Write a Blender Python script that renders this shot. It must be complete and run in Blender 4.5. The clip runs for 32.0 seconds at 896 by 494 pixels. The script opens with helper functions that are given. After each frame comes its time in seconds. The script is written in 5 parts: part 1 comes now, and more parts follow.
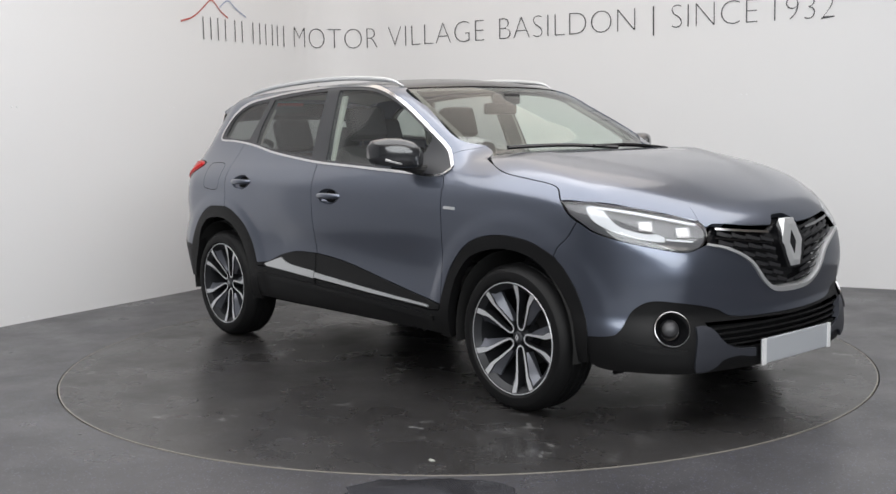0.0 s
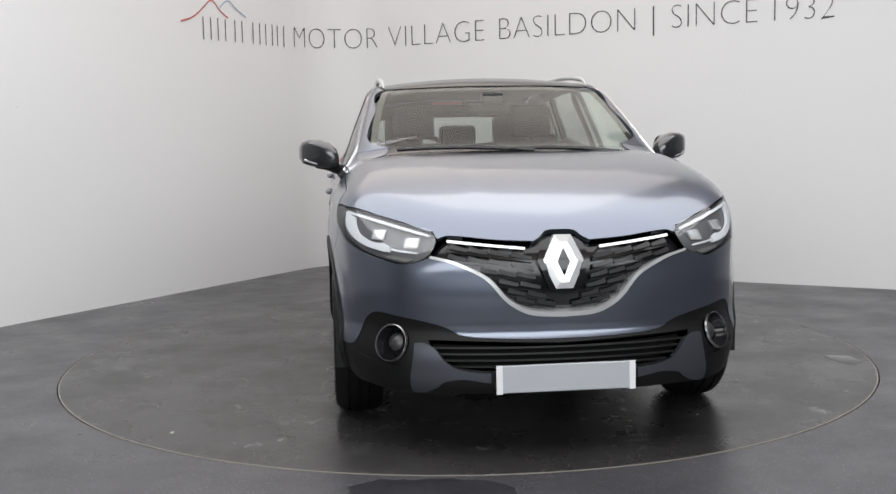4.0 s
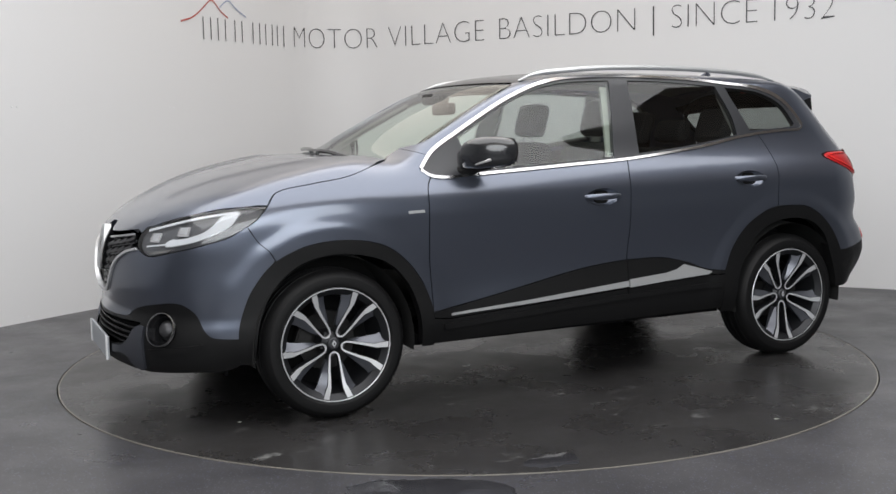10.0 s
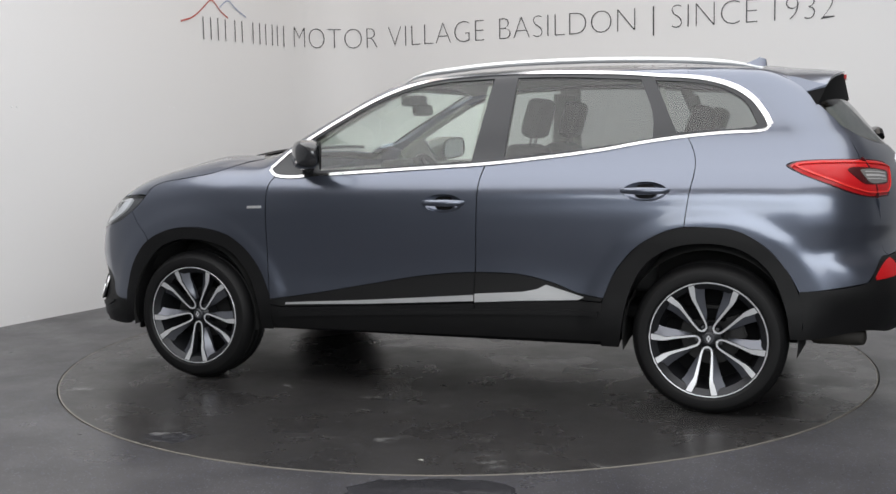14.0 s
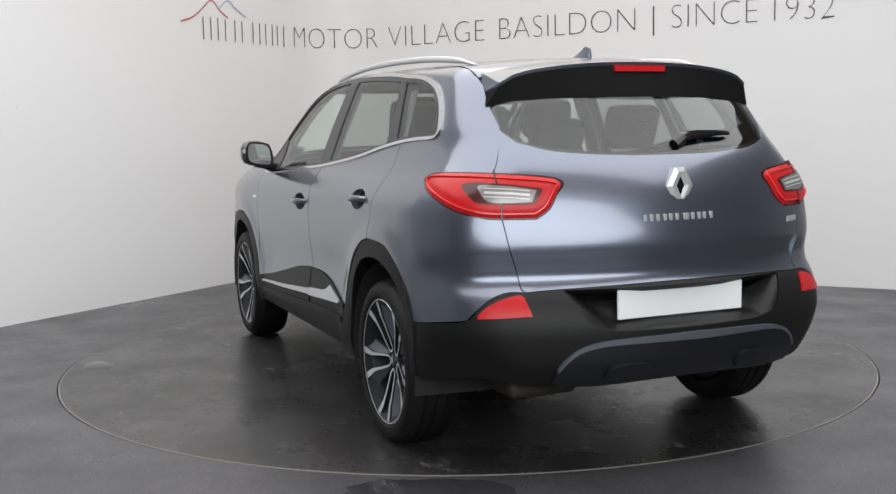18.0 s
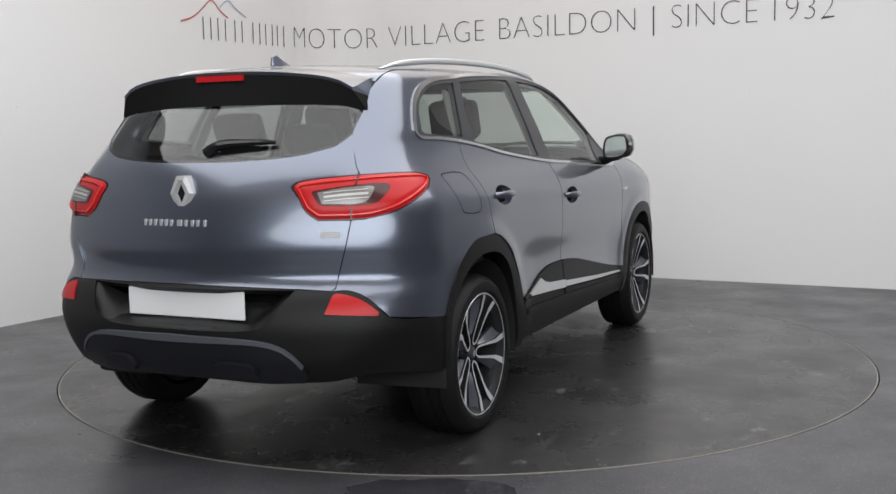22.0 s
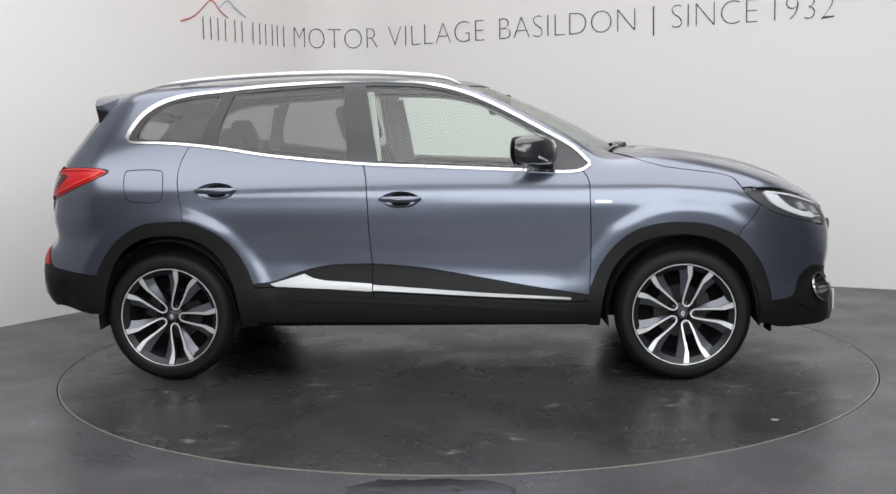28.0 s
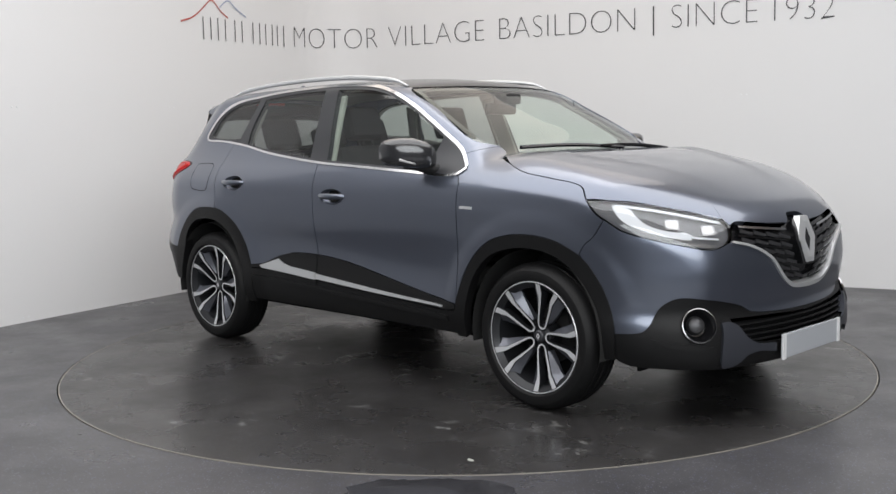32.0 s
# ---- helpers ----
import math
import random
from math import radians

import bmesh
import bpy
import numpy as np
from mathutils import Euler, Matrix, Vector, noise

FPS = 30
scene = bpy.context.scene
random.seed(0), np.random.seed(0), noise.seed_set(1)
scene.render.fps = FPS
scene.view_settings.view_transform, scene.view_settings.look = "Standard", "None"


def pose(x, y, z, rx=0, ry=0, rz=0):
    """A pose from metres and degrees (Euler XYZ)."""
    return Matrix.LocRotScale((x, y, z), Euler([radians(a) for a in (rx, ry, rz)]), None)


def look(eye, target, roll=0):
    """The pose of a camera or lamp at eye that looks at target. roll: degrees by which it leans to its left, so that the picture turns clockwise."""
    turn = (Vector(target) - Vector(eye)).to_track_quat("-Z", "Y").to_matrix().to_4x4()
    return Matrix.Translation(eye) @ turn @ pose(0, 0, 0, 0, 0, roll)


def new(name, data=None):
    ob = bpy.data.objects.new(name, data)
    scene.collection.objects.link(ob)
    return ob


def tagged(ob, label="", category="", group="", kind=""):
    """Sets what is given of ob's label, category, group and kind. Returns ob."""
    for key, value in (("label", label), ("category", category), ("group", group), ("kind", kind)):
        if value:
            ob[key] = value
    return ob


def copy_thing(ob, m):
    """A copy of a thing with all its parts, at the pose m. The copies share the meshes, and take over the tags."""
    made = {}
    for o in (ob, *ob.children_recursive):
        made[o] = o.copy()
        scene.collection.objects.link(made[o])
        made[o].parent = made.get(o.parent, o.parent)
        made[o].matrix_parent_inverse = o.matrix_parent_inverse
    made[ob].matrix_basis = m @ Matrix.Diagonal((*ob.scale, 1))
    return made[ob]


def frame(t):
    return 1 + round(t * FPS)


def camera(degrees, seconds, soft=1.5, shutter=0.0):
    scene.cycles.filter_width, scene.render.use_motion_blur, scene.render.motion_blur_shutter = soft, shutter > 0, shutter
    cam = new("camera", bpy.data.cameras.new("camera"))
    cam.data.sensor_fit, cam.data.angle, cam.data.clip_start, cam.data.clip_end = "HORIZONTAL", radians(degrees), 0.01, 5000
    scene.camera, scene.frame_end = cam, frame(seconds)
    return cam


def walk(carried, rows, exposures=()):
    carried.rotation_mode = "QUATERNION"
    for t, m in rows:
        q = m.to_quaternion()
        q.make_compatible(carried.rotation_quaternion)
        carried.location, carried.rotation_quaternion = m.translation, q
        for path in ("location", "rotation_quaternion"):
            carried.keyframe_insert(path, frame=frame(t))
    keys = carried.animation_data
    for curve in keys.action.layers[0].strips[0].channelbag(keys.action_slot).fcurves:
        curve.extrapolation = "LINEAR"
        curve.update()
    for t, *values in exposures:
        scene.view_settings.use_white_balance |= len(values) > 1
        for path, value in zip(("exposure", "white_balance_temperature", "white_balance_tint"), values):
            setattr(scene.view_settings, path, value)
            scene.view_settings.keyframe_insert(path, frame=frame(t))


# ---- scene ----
# ---- camera: on a fixed mount, looking across the turntable ----
cam = camera(46.554, 32.0)
EYE = pose(0.0, -5.9814, 1.2607, 90 - 6.183, 0, 0.849) @ pose(0, 0, 0, 0, 0, -1.14)
BASE = 0.11  # stops; the camera's own exposure drifts a little round it
walk(cam, [(0.0, EYE), (32.0, EYE)], [(t, BASE + e) for t, e in (
    (0.0, 0.06), (3.0, 0.05), (6.0, -0.08), (9.0, -0.10), (13.0, -0.10), (17.0, 0.04), (19.0, 0.06), (20.0, -0.06), (22.0, -0.08), (23.0, -0.05), (24.0, 0.0), (25.0, 0.06), (28.0, 0.05), (32.0, 0.03))])

# heading of the turntable, seconds and degrees
TURN = [(0.0, -48.41), (0.5, -48.86), (1.0, -50.77), (1.5, -54.2), (2.0, -59.4), (2.5, -65.1), (3.0, -71.06),
        (6.0, -106.6), (7.0, -118.33), (8.0, -130.1), (9.0, -141.9), (10.0, -153.43), (11.0, -165.1), (12.0, -176.45),
        (13.0, -188.14), (14.0, -199.7), (17.0, -234.57), (18.0, -246.41), (19.0, -258.29), (20.0, -270.19),
        (21.0, -282.01), (22.0, -293.8), (23.0, -305.56), (24.0, -317.28), (25.0, -328.95), (28.0, -363.75),
        (29.0, -375.35), (30.0, -386.86), (30.5, -392.6), (31.0, -398.1), (31.5, -401.9), (32.0, -404.2)]
CAR_AT = (-0.173, 0.1416, 0.0)  # the car's place on the table

# ---- light: a bright white booth, soft boxes under its ceiling, one an added back fill ----
world = bpy.data.worlds.new("booth_air")
world.use_nodes = True
world.node_tree.nodes["Background"].inputs[0].default_value = (0.75, 0.8, 0.9, 1)
world.node_tree.nodes["Background"].inputs[1].default_value = 0.02
scene.world = world


def soft_lamp(m, sx, sy, power, colour=(1.0, 0.985, 0.985), shape="ELLIPSE"):
    data = bpy.data.lights.new("soft_lamp", "AREA")
    data.shape, data.size, data.size_y, data.energy, data.color = shape, sx, sy, power, colour
    ob = new("soft_lamp", data)
    ob.matrix_world = m
    return ob


soft_lamp(pose(0.2, -1.9, 3.74), 8.0, 5.0, 310, (0.98, 0.985, 1.0), "RECTANGLE")
# added warm fill: brightens the upper back walls, no lamp hangs there
soft_lamp(pose(-0.2, 1.95, 3.75, 0, 0, -27.6), 4.4, 3.6, 50, (1.0, 0.94, 0.88), "RECTANGLE")
soft_lamp(look((0.8, -7.9, 2.45), (0.2, 0.5, 1.0)), 10.0, 2.7, 290, (0.95, 0.98, 1.0))
# ---- materials ----
def material(name, colour, rough=0.5, metal=0.0, **extra):
    m = bpy.data.materials.new(name)
    m.use_nodes = True
    b = m.node_tree.nodes["Principled BSDF"]
    b.inputs["Base Color"].default_value = (*colour, 1)
    b.inputs["Roughness"].default_value = rough
    b.inputs["Metallic"].default_value = metal
    for key, value in extra.items():
        b.inputs[key.replace("_", " ").title().replace("Ior", "IOR")].default_value = value
    return m


def node(m, kind, **inputs):
    n = m.node_tree.nodes.new(kind)
    for key, value in inputs.items():
        n.inputs[key].default_value = value
    return n


def grain(m, scale, amount, bump=0.0, rough=0.0, detail=6.0):
    """Mottle the base colour, roughness and relief of a material with noise of that scale per metre."""
    t, b = m.node_tree, m.node_tree.nodes["Principled BSDF"]
    co = t.nodes.new("ShaderNodeTexCoord")
    tex = node(m, "ShaderNodeTexNoise", Scale=scale, Detail=detail)
    t.links.new(co.outputs["Object"], tex.inputs["Vector"])
    base = tuple(b.inputs["Base Color"].default_value)
    if amount and not b.inputs["Base Color"].is_linked:
        mix = t.nodes.new("ShaderNodeMix")
        mix.data_type = "RGBA"
        mix.inputs[6].default_value = (*[c * (1 - amount) for c in base[:3]], 1)
        mix.inputs[7].default_value = (*[min(1, c * (1 + amount)) for c in base[:3]], 1)
        t.links.new(tex.outputs["Fac"], mix.inputs[0])
        t.links.new(mix.outputs[2], b.inputs["Base Color"])
    if rough:
        r = b.inputs["Roughness"].default_value
        mr = node(m, "ShaderNodeMapRange")
        mr.inputs[1].default_value, mr.inputs[2].default_value = 0.3, 0.7
        mr.inputs[3].default_value, mr.inputs[4].default_value = max(0.0, r - rough), min(1.0, r + rough)
        t.links.new(tex.outputs["Fac"], mr.inputs[0])
        t.links.new(mr.outputs[0], b.inputs["Roughness"])
    if bump:
        bp = node(m, "ShaderNodeBump", Distance=bump)
        bp.inputs["Strength"].default_value = 1.0
        t.links.new(tex.outputs["Fac"], bp.inputs["Height"])
        t.links.new(bp.outputs[0], b.inputs["Normal"])
    return m


PAINT = material("metallic_blue_grey_paint", (0.136, 0.153, 0.197), 0.28, 0.82, coat_weight=0.9, coat_roughness=0.085)
PLASTIC = grain(material("black_textured_plastic", (0.0070, 0.0070, 0.0074), 0.44, specular_ior_level=0.25), 700, 0.15, 0.0004)
GLOSS = material("gloss_black", (0.008, 0.008, 0.009), 0.12)
RUBBER = grain(material("tyre_rubber", (0.0062, 0.0062, 0.0066), 0.55, specular_ior_level=0.25), 300, 0.25, 0.0002)
CHROME = material("satin_chrome", (0.66, 0.66, 0.67), 0.18, 1.0)
ALLOY_DARK = material("grey_painted_alloy", (0.135, 0.142, 0.165), 0.3, 0.6, coat_weight=0.3)
BARREL = material("dark_painted_barrel", (0.022, 0.023, 0.026), 0.34, 0.4)
ALLOY_FACE = material("machined_spoke_face", (0.68, 0.69, 0.71), 0.32, 0.45)
CAP_GREY = material("grey_cap_paint", (0.06, 0.062, 0.068), 0.3, 0.4)
RED = material("red_lens", (0.43, 0.010, 0.013), 0.3, specular_ior_level=0.3)
RED_PIPE = material("light_red_lens", (0.62, 0.035, 0.03), 0.2)
WHITE_PLATE = material("white_plate", (0.78, 0.79, 0.8), 0.35)
GREY_PLATE = material("grey_plate", (0.42, 0.44, 0.47), 0.35)
DARK = material("dark_underside", (0.006, 0.006, 0.0065), 0.8, specular_ior_level=0.12)
WALL = grain(material("white_wall_paint", (0.72, 0.72, 0.725), 0.55), 1.2, 0.015, 0.0)
CEIL = material("ceiling_paint", (0.62, 0.52, 0.44), 0.7)
HALL = material("grey_hall_paint", (0.30, 0.303, 0.312), 0.7)
INK = material("dark_grey_lettering", (0.05, 0.05, 0.055), 0.5)


def glass(name, tint, density, sheen=0.08):
    """Thin pane: part clear and tinted, part mirror by Fresnel."""
    m = bpy.data.materials.new(name)
    m.use_nodes = True
    t = m.node_tree
    t.nodes.remove(t.nodes["Principled BSDF"])
    out = t.nodes["Material Output"]
    clear = node(m, "ShaderNodeBsdfTransparent", Color=(*[c * density for c in tint], 1))
    mirror = node(m, "ShaderNodeBsdfGlossy", Roughness=0.0)
    lw = node(m, "ShaderNodeLayerWeight", Blend=0.5)
    power = node(m, "ShaderNodeMath")
    power.operation, power.inputs[1].default_value = "POWER", 4.5
    t.links.new(lw.outputs["Facing"], power.inputs[0])
    fres = node(m, "ShaderNodeMapRange")
    fres.inputs[3].default_value, fres.inputs[4].default_value = sheen, 0.95
    t.links.new(power.outputs[0], fres.inputs[0])
    mix = t.nodes.new("ShaderNodeMixShader")
    t.links.new(fres.outputs[0], mix.inputs[0])
    t.links.new(clear.outputs[0], mix.inputs[1])
    t.links.new(mirror.outputs[0], mix.inputs[2])
    t.links.new(mix.outputs[0], out.inputs[0])
    return m


GLASS = glass("clear_green_glass", (0.92, 1.0, 0.95), 0.97, 0.08)
PRIVACY = glass("privacy_glass", (0.93, 0.98, 0.96), 0.54, 0.07)
PILLAR = material("dark_grey_pillar_film", (0.030, 0.031, 0.035), 0.36)
SATIN = material("satin_grey_paint", (0.060, 0.064, 0.078), 0.36, 0.5)
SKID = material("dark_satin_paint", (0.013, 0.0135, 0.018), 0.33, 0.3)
STEEL = material("brushed_steel", (0.10, 0.10, 0.105), 0.45, 0.8)
RUSTY = grain(material("dull_brown_steel", (0.030, 0.027, 0.023), 0.6, 0.3), 18, 0.4)
DISC = grain(material("dark_worn_steel", (0.035, 0.034, 0.034), 0.5, 0.6), 30, 0.3)
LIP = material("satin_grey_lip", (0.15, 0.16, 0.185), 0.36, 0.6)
LINER = material("felt_liner", (0.012, 0.012, 0.012), 0.9)
CAP = material("dark_gloss_cap", (0.028, 0.029, 0.032), 0.22, 0.2, coat_weight=1.0)
MIRROR = material("mirror_silver", (0.9, 0.92, 0.92), 0.01, 1.0)
CLOTH = grain(material("dark_seat_cloth", (0.030, 0.030, 0.031), 0.9), 60, 0.3)
LINING = material("pale_lining", (0.30, 0.31, 0.28), 0.9)
BAR = material("grille_bar_plastic", (0.022, 0.022, 0.024), 0.3)
BRIGHT = material("bright_emblem", (0.64, 0.65, 0.66), 0.28, 0.6)
LAMP_IN = material("lamp_reflector", (0.10, 0.102, 0.108), 0.4, 0.35)
SMOKE = material("smoked_lens", (0.05, 0.008, 0.01), 0.2)
CLEAR_BAR = material("clear_ribbed_plastic", (0.52, 0.51, 0.51), 0.25, 0.2)
AMBER = material("clear_indicator_reflector", (0.26, 0.255, 0.25), 0.25, 0.5)
GLOW = material("white_light_guide", (0.56, 0.58, 0.60), 0.3, 0.0, emission_strength=0.10)
GLOW.node_tree.nodes["Principled BSDF"].inputs["Emission Color"].default_value = (1, 1, 1, 1)
FOG_RING = material("dark_chrome_ring", (0.42, 0.42, 0.43), 0.22, 1.0)
LAMP_GREY = material("grey_lamp_lens", (0.24, 0.235, 0.23), 0.2, 0.4)
LENS = glass("clear_lamp_cover", (0.97, 0.98, 1.0), 0.97)
SILVER = material("silver_painted_metal", (0.62, 0.63, 0.64), 0.3, 0.6)


def vinyl(name, base, damp, scuffs, flecks):
    """Dark safety vinyl: mottled, with fine pale and blue flecks, damp glossy areas and dry scuffs."""
    m = material(name, base, 0.4)
    t, b = m.node_tree, m.node_tree.nodes["Principled BSDF"]
    co = t.nodes.new("ShaderNodeTexCoord").outputs["Object"]

    def link(a, c):
        t.links.new(a, c)

    def noise_at(scale, detail=5.0, rough=0.6, stretch=None):
        n = node(m, "ShaderNodeTexNoise", Scale=scale, Detail=detail, Roughness=rough)
        if stretch:
            mp = t.nodes.new("ShaderNodeMapping")
            mp.inputs["Scale"].default_value = stretch
            link(co, mp.inputs[0])
            link(mp.outputs[0], n.inputs["Vector"])
        else:
            link(co, n.inputs["Vector"])
        return n.outputs["Fac"]

    def ranged(src, a, c, lo, hi):
        r = t.nodes.new("ShaderNodeMapRange")
        for i, v in enumerate((a, c, lo, hi)):
            r.inputs[i + 1].default_value = v
        link(src, r.inputs[0])
        return r.outputs[0]

    def mixed(fac, c0, c1):
        x = t.nodes.new("ShaderNodeMix")
        x.data_type = "RGBA"
        link(fac, x.inputs[0])
        for sock, c in ((x.inputs[6], c0), (x.inputs[7], c1)):
            if isinstance(c, tuple):
                sock.default_value = (*c, 1)
            else:
                link(c, sock)
        return x.outputs[2]

    wide = noise_at(1.3)
    colour = mixed(ranged(wide, 0.35, 0.65, 0, 1), tuple(c * 0.78 for c in base), tuple(c * 1.2 for c in base))
    # flecks
    cell = node(m, "ShaderNodeTexVoronoi", Scale=95.0)
    link(co, cell.inputs["Vector"])
    near = ranged(cell.outputs["Distance"], 0.26, 0.34, 1, 0)
    sep = t.nodes.new("ShaderNodeSeparateColor")
    link(cell.outputs["Color"], sep.inputs[0])
    pick = ranged(sep.outputs[0], 0.62, 0.66, 0, flecks)
    both_ = t.nodes.new("ShaderNodeMath")
    both_.operation = "MULTIPLY"
    link(near, both_.inputs[0]), link(pick, both_.inputs[1])
    tone = mixed(sep.outputs[1], (0.10, 0.12, 0.24), (0.24, 0.24, 0.26))
    colour = mixed(both_.outputs[0], colour, tone)
    if scuffs:
        s1 = ranged(noise_at(2.1, 8.0, 0.75, (1.0, 2.6, 1.0)), 0.58, 0.74, 0, 0.4)
        colour = mixed(s1, colour, (0.13, 0.13, 0.13))
        s2 = ranged(noise_at(4.6, 7.0, 0.70, (1.0, 1.5, 1.0)), 0.585, 0.66, 0, 0.7)
        where = ranged(noise_at(1.1, 3.0), 0.46, 0.57, 0, 1)
        pale = t.nodes.new("ShaderNodeMath")
        pale.operation = "MULTIPLY"
        link(s2, pale.inputs[0]), link(where, pale.inputs[1])
        colour = mixed(pale.outputs[0], colour, (0.24, 0.24, 0.235))
    link(colour, b.inputs["Base Color"])
    wet = ranged(noise_at(1.7, 7.0, 0.62), 0.36, 0.64, damp + 0.16, damp)
    link(wet, b.inputs["Roughness"])
    bump = node(m, "ShaderNodeBump", Distance=0.0006, Strength=0.6)
    link(noise_at(130, 3.0), bump.inputs["Height"])
    link(bump.outputs[0], b.inputs["Normal"])
    return m


FLOOR = vinyl("dark_flecked_vinyl", (0.052, 0.051, 0.055), 0.27, False, 0.6)
TABLE = vinyl("damp_turntable_vinyl", (0.029, 0.0276, 0.027), 0.21, True, 0.22)
WATER = grain(material("thin_water_film", (0.034, 0.034, 0.038), 0.14), 6, 0.3, 0.0, 0.06)
BRASS = material("worn_metal_edge", (0.32, 0.30, 0.265), 0.5, 0.5)
RED_INK = material("red_wall_line", (0.45, 0.10, 0.08), 0.5)
BLUE_INK = material("pale_blue_wall_line", (0.35, 0.40, 0.52), 0.5)
# ---- the body's surface: side, nose, tail and top sheets, blended into one another ----
def curve(pairs):
    """A smooth curve through (t, value) pairs."""
    p = np.array(pairs, float)
    xs, ys = p[:, 0], p[:, 1]
    d = np.diff(ys) / np.diff(xs)
    m = np.concatenate([[d[0]], (d[:-1] * np.diff(xs)[1:] + d[1:] * np.diff(xs)[:-1]) / (xs[2:] - xs[:-2]), [d[-1]]])

    def f(x):
        x = np.asarray(x, float)
        i = np.clip(np.searchsorted(xs, x) - 1, 0, len(xs) - 2)
        h = xs[i + 1] - xs[i]
        u = (x - xs[i]) / h
        c = np.clip(u, 0, 1)
        y = (ys[i] * (1 + 2 * c) * (1 - c) ** 2 + m[i] * h * c * (1 - c) ** 2
             + ys[i + 1] * c * c * (3 - 2 * c) + m[i + 1] * h * c * c * (c - 1))
        return y + np.where(u < 0, u * h * m[i], 0) + np.where(u > 1, (u - 1) * h * m[i + 1], 0)
    return f


def bell(x, c, w):
    return np.exp(-((x - c) / w) ** 2)


def step(x, a, b):
    u = np.clip((x - a) / (b - a), 0, 1)
    return u * u * (3 - 2 * u)


# half width at the middle of the car, by height
SECTION = curve([(0.15, 0.80), (0.25, 0.85), (0.34, 0.880), (0.45, 0.888), (0.55, 0.885), (0.68, 0.884), (0.80, 0.889),
                 (0.92, 0.887), (1.00, 0.876), (1.06, 0.851), (1.118, 0.815), (1.30, 0.742), (1.535, 0.645), (1.70, 0.57)])
# how far the flanks draw in towards nose and tail, by length: low and high
TAPER_LOW = curve([(-2.3, 0.09), (-1.76, 0.012), (-1.3, -0.005), (-0.8, 0.0), (0.0, 0.0), (0.9, -0.005), (1.3, -0.005), (1.75, 0.03), (2.3, 0.13)])
TAPER_TOP = curve([(-2.2, 0.14), (-1.60, 0.048), (-1.1, 0.02), (-0.5, 0.0), (0.3, 0.0), (0.9, 0.03), (1.6, 0.045), (2.2, 0.13)])
NOSE = curve([(0.15, 2.10), (0.25, 2.20), (0.36, 2.215), (0.43, 2.203), (0.49, 2.180), (0.55, 2.188), (0.62, 2.199), (0.72, 2.195), (0.82, 2.185), (0.90, 2.165), (1.0, 2.12)])
TAIL = curve([(0.15, -1.98), (0.28, -2.10), (0.35, -2.172), (0.42, -2.220), (0.50, -2.240), (0.57, -2.243), (0.67, -2.210), (0.73, -2.165), (0.85, -2.170), (0.97, -2.150), (1.06, -2.125),
              (1.16, -2.075), (1.25, -2.000), (1.40, -1.875), (1.52, -1.770), (1.62, -1.70)])
TOP = curve([(-2.2, 1.49), (-1.75, 1.543), (-1.4, 1.570), (-0.9, 1.590), (-0.3, 1.592), (0.05, 1.576), (0.28, 1.542), (0.50, 1.452),
             (0.80, 1.315), (1.04, 1.190), (1.14, 1.172), (1.30, 1.160), (1.46, 1.134), (1.78, 1.053), (1.97, 0.972), (2.10, 0.902), (2.3, 0.78)])


def flank(x, z):
    k = step(z, 0.95, 1.25)
    w = SECTION(z) - TAPER_LOW(x) * (1 - k) - TAPER_TOP(x) * k
    # hollow along the doors, rising to the tail, and a soft shoulder line
    w = w - (0.013 + 0.006 * step(x, -0.4, 0.7)) * bell(z, 0.612 - 0.045 * x, 0.115 + 0.025 * step(x, -0.2, 0.7)) * step(0.98 - np.abs(x), 0.0, 0.4)
    w = w + 0.002 * bell(z, 0.955 - 0.05 * x, 0.05) * step(1.9 - np.abs(x), 0.0, 0.5)
    # wheel arch flares
    for cx in (1.323, -1.323):
        r = np.hypot(x - cx, z - 0.338)
        w = w + (0.005 * (1 - step(r, 0.45, 0.63)) + 0.006 * (1 - step(r, 0.515, 0.590))) * step(z, 0.25, 0.45)
    w = w - 0.10 * step(-x, 1.71, 2.0) * step(0.57 - z, 0.0, 0.2)
    return w


def smax(a, b, k):
    h = np.clip(0.5 + 0.5 * (a - b) / k, 0, 1)
    return b + (a - b) * h + k * h * (1 - h)


def body(x, y, z):
    """Negative inside the body, positive outside."""
    a = np.abs(y)
    side = a - flank(x, z)
    nose = x - (NOSE(z) - 0.27 * a ** 2 - 0.28 * a ** 6)
    tail = TAIL(z) + 0.34 * a ** 2 + 0.10 * a ** 6 - x
    h = step(x, 0.85, 1.15)
    top = z - (TOP(x + 0.16 * a ** 2 * step(x, 0.0, 0.9)) - (0.115 * (1 - h) + 0.01 * h) * a ** 2 - 0.20 * h * a ** 8)
    kk = 0.05 + 0.04 * h
    f = smax(side, top, kk)
    f = smax(f, 0.9 * nose, 0.12 + 0.10 * step(a, 0.35, 0.75))
    return smax(f, 0.9 * tail, 0.16)


def cast(o, d, reach=2.2):
    """Where rays from inside the body leave it."""
    lo, hi = np.zeros(len(o)), np.full(len(o), reach)
    for _ in range(34):
        mid = (lo + hi) / 2
        p = o + d * mid[:, None]
        out = body(p[:, 0], p[:, 1], p[:, 2]) > 0
        hi, lo = np.where(out, mid, hi), np.where(out, lo, mid)
    return o + d * lo[:, None]


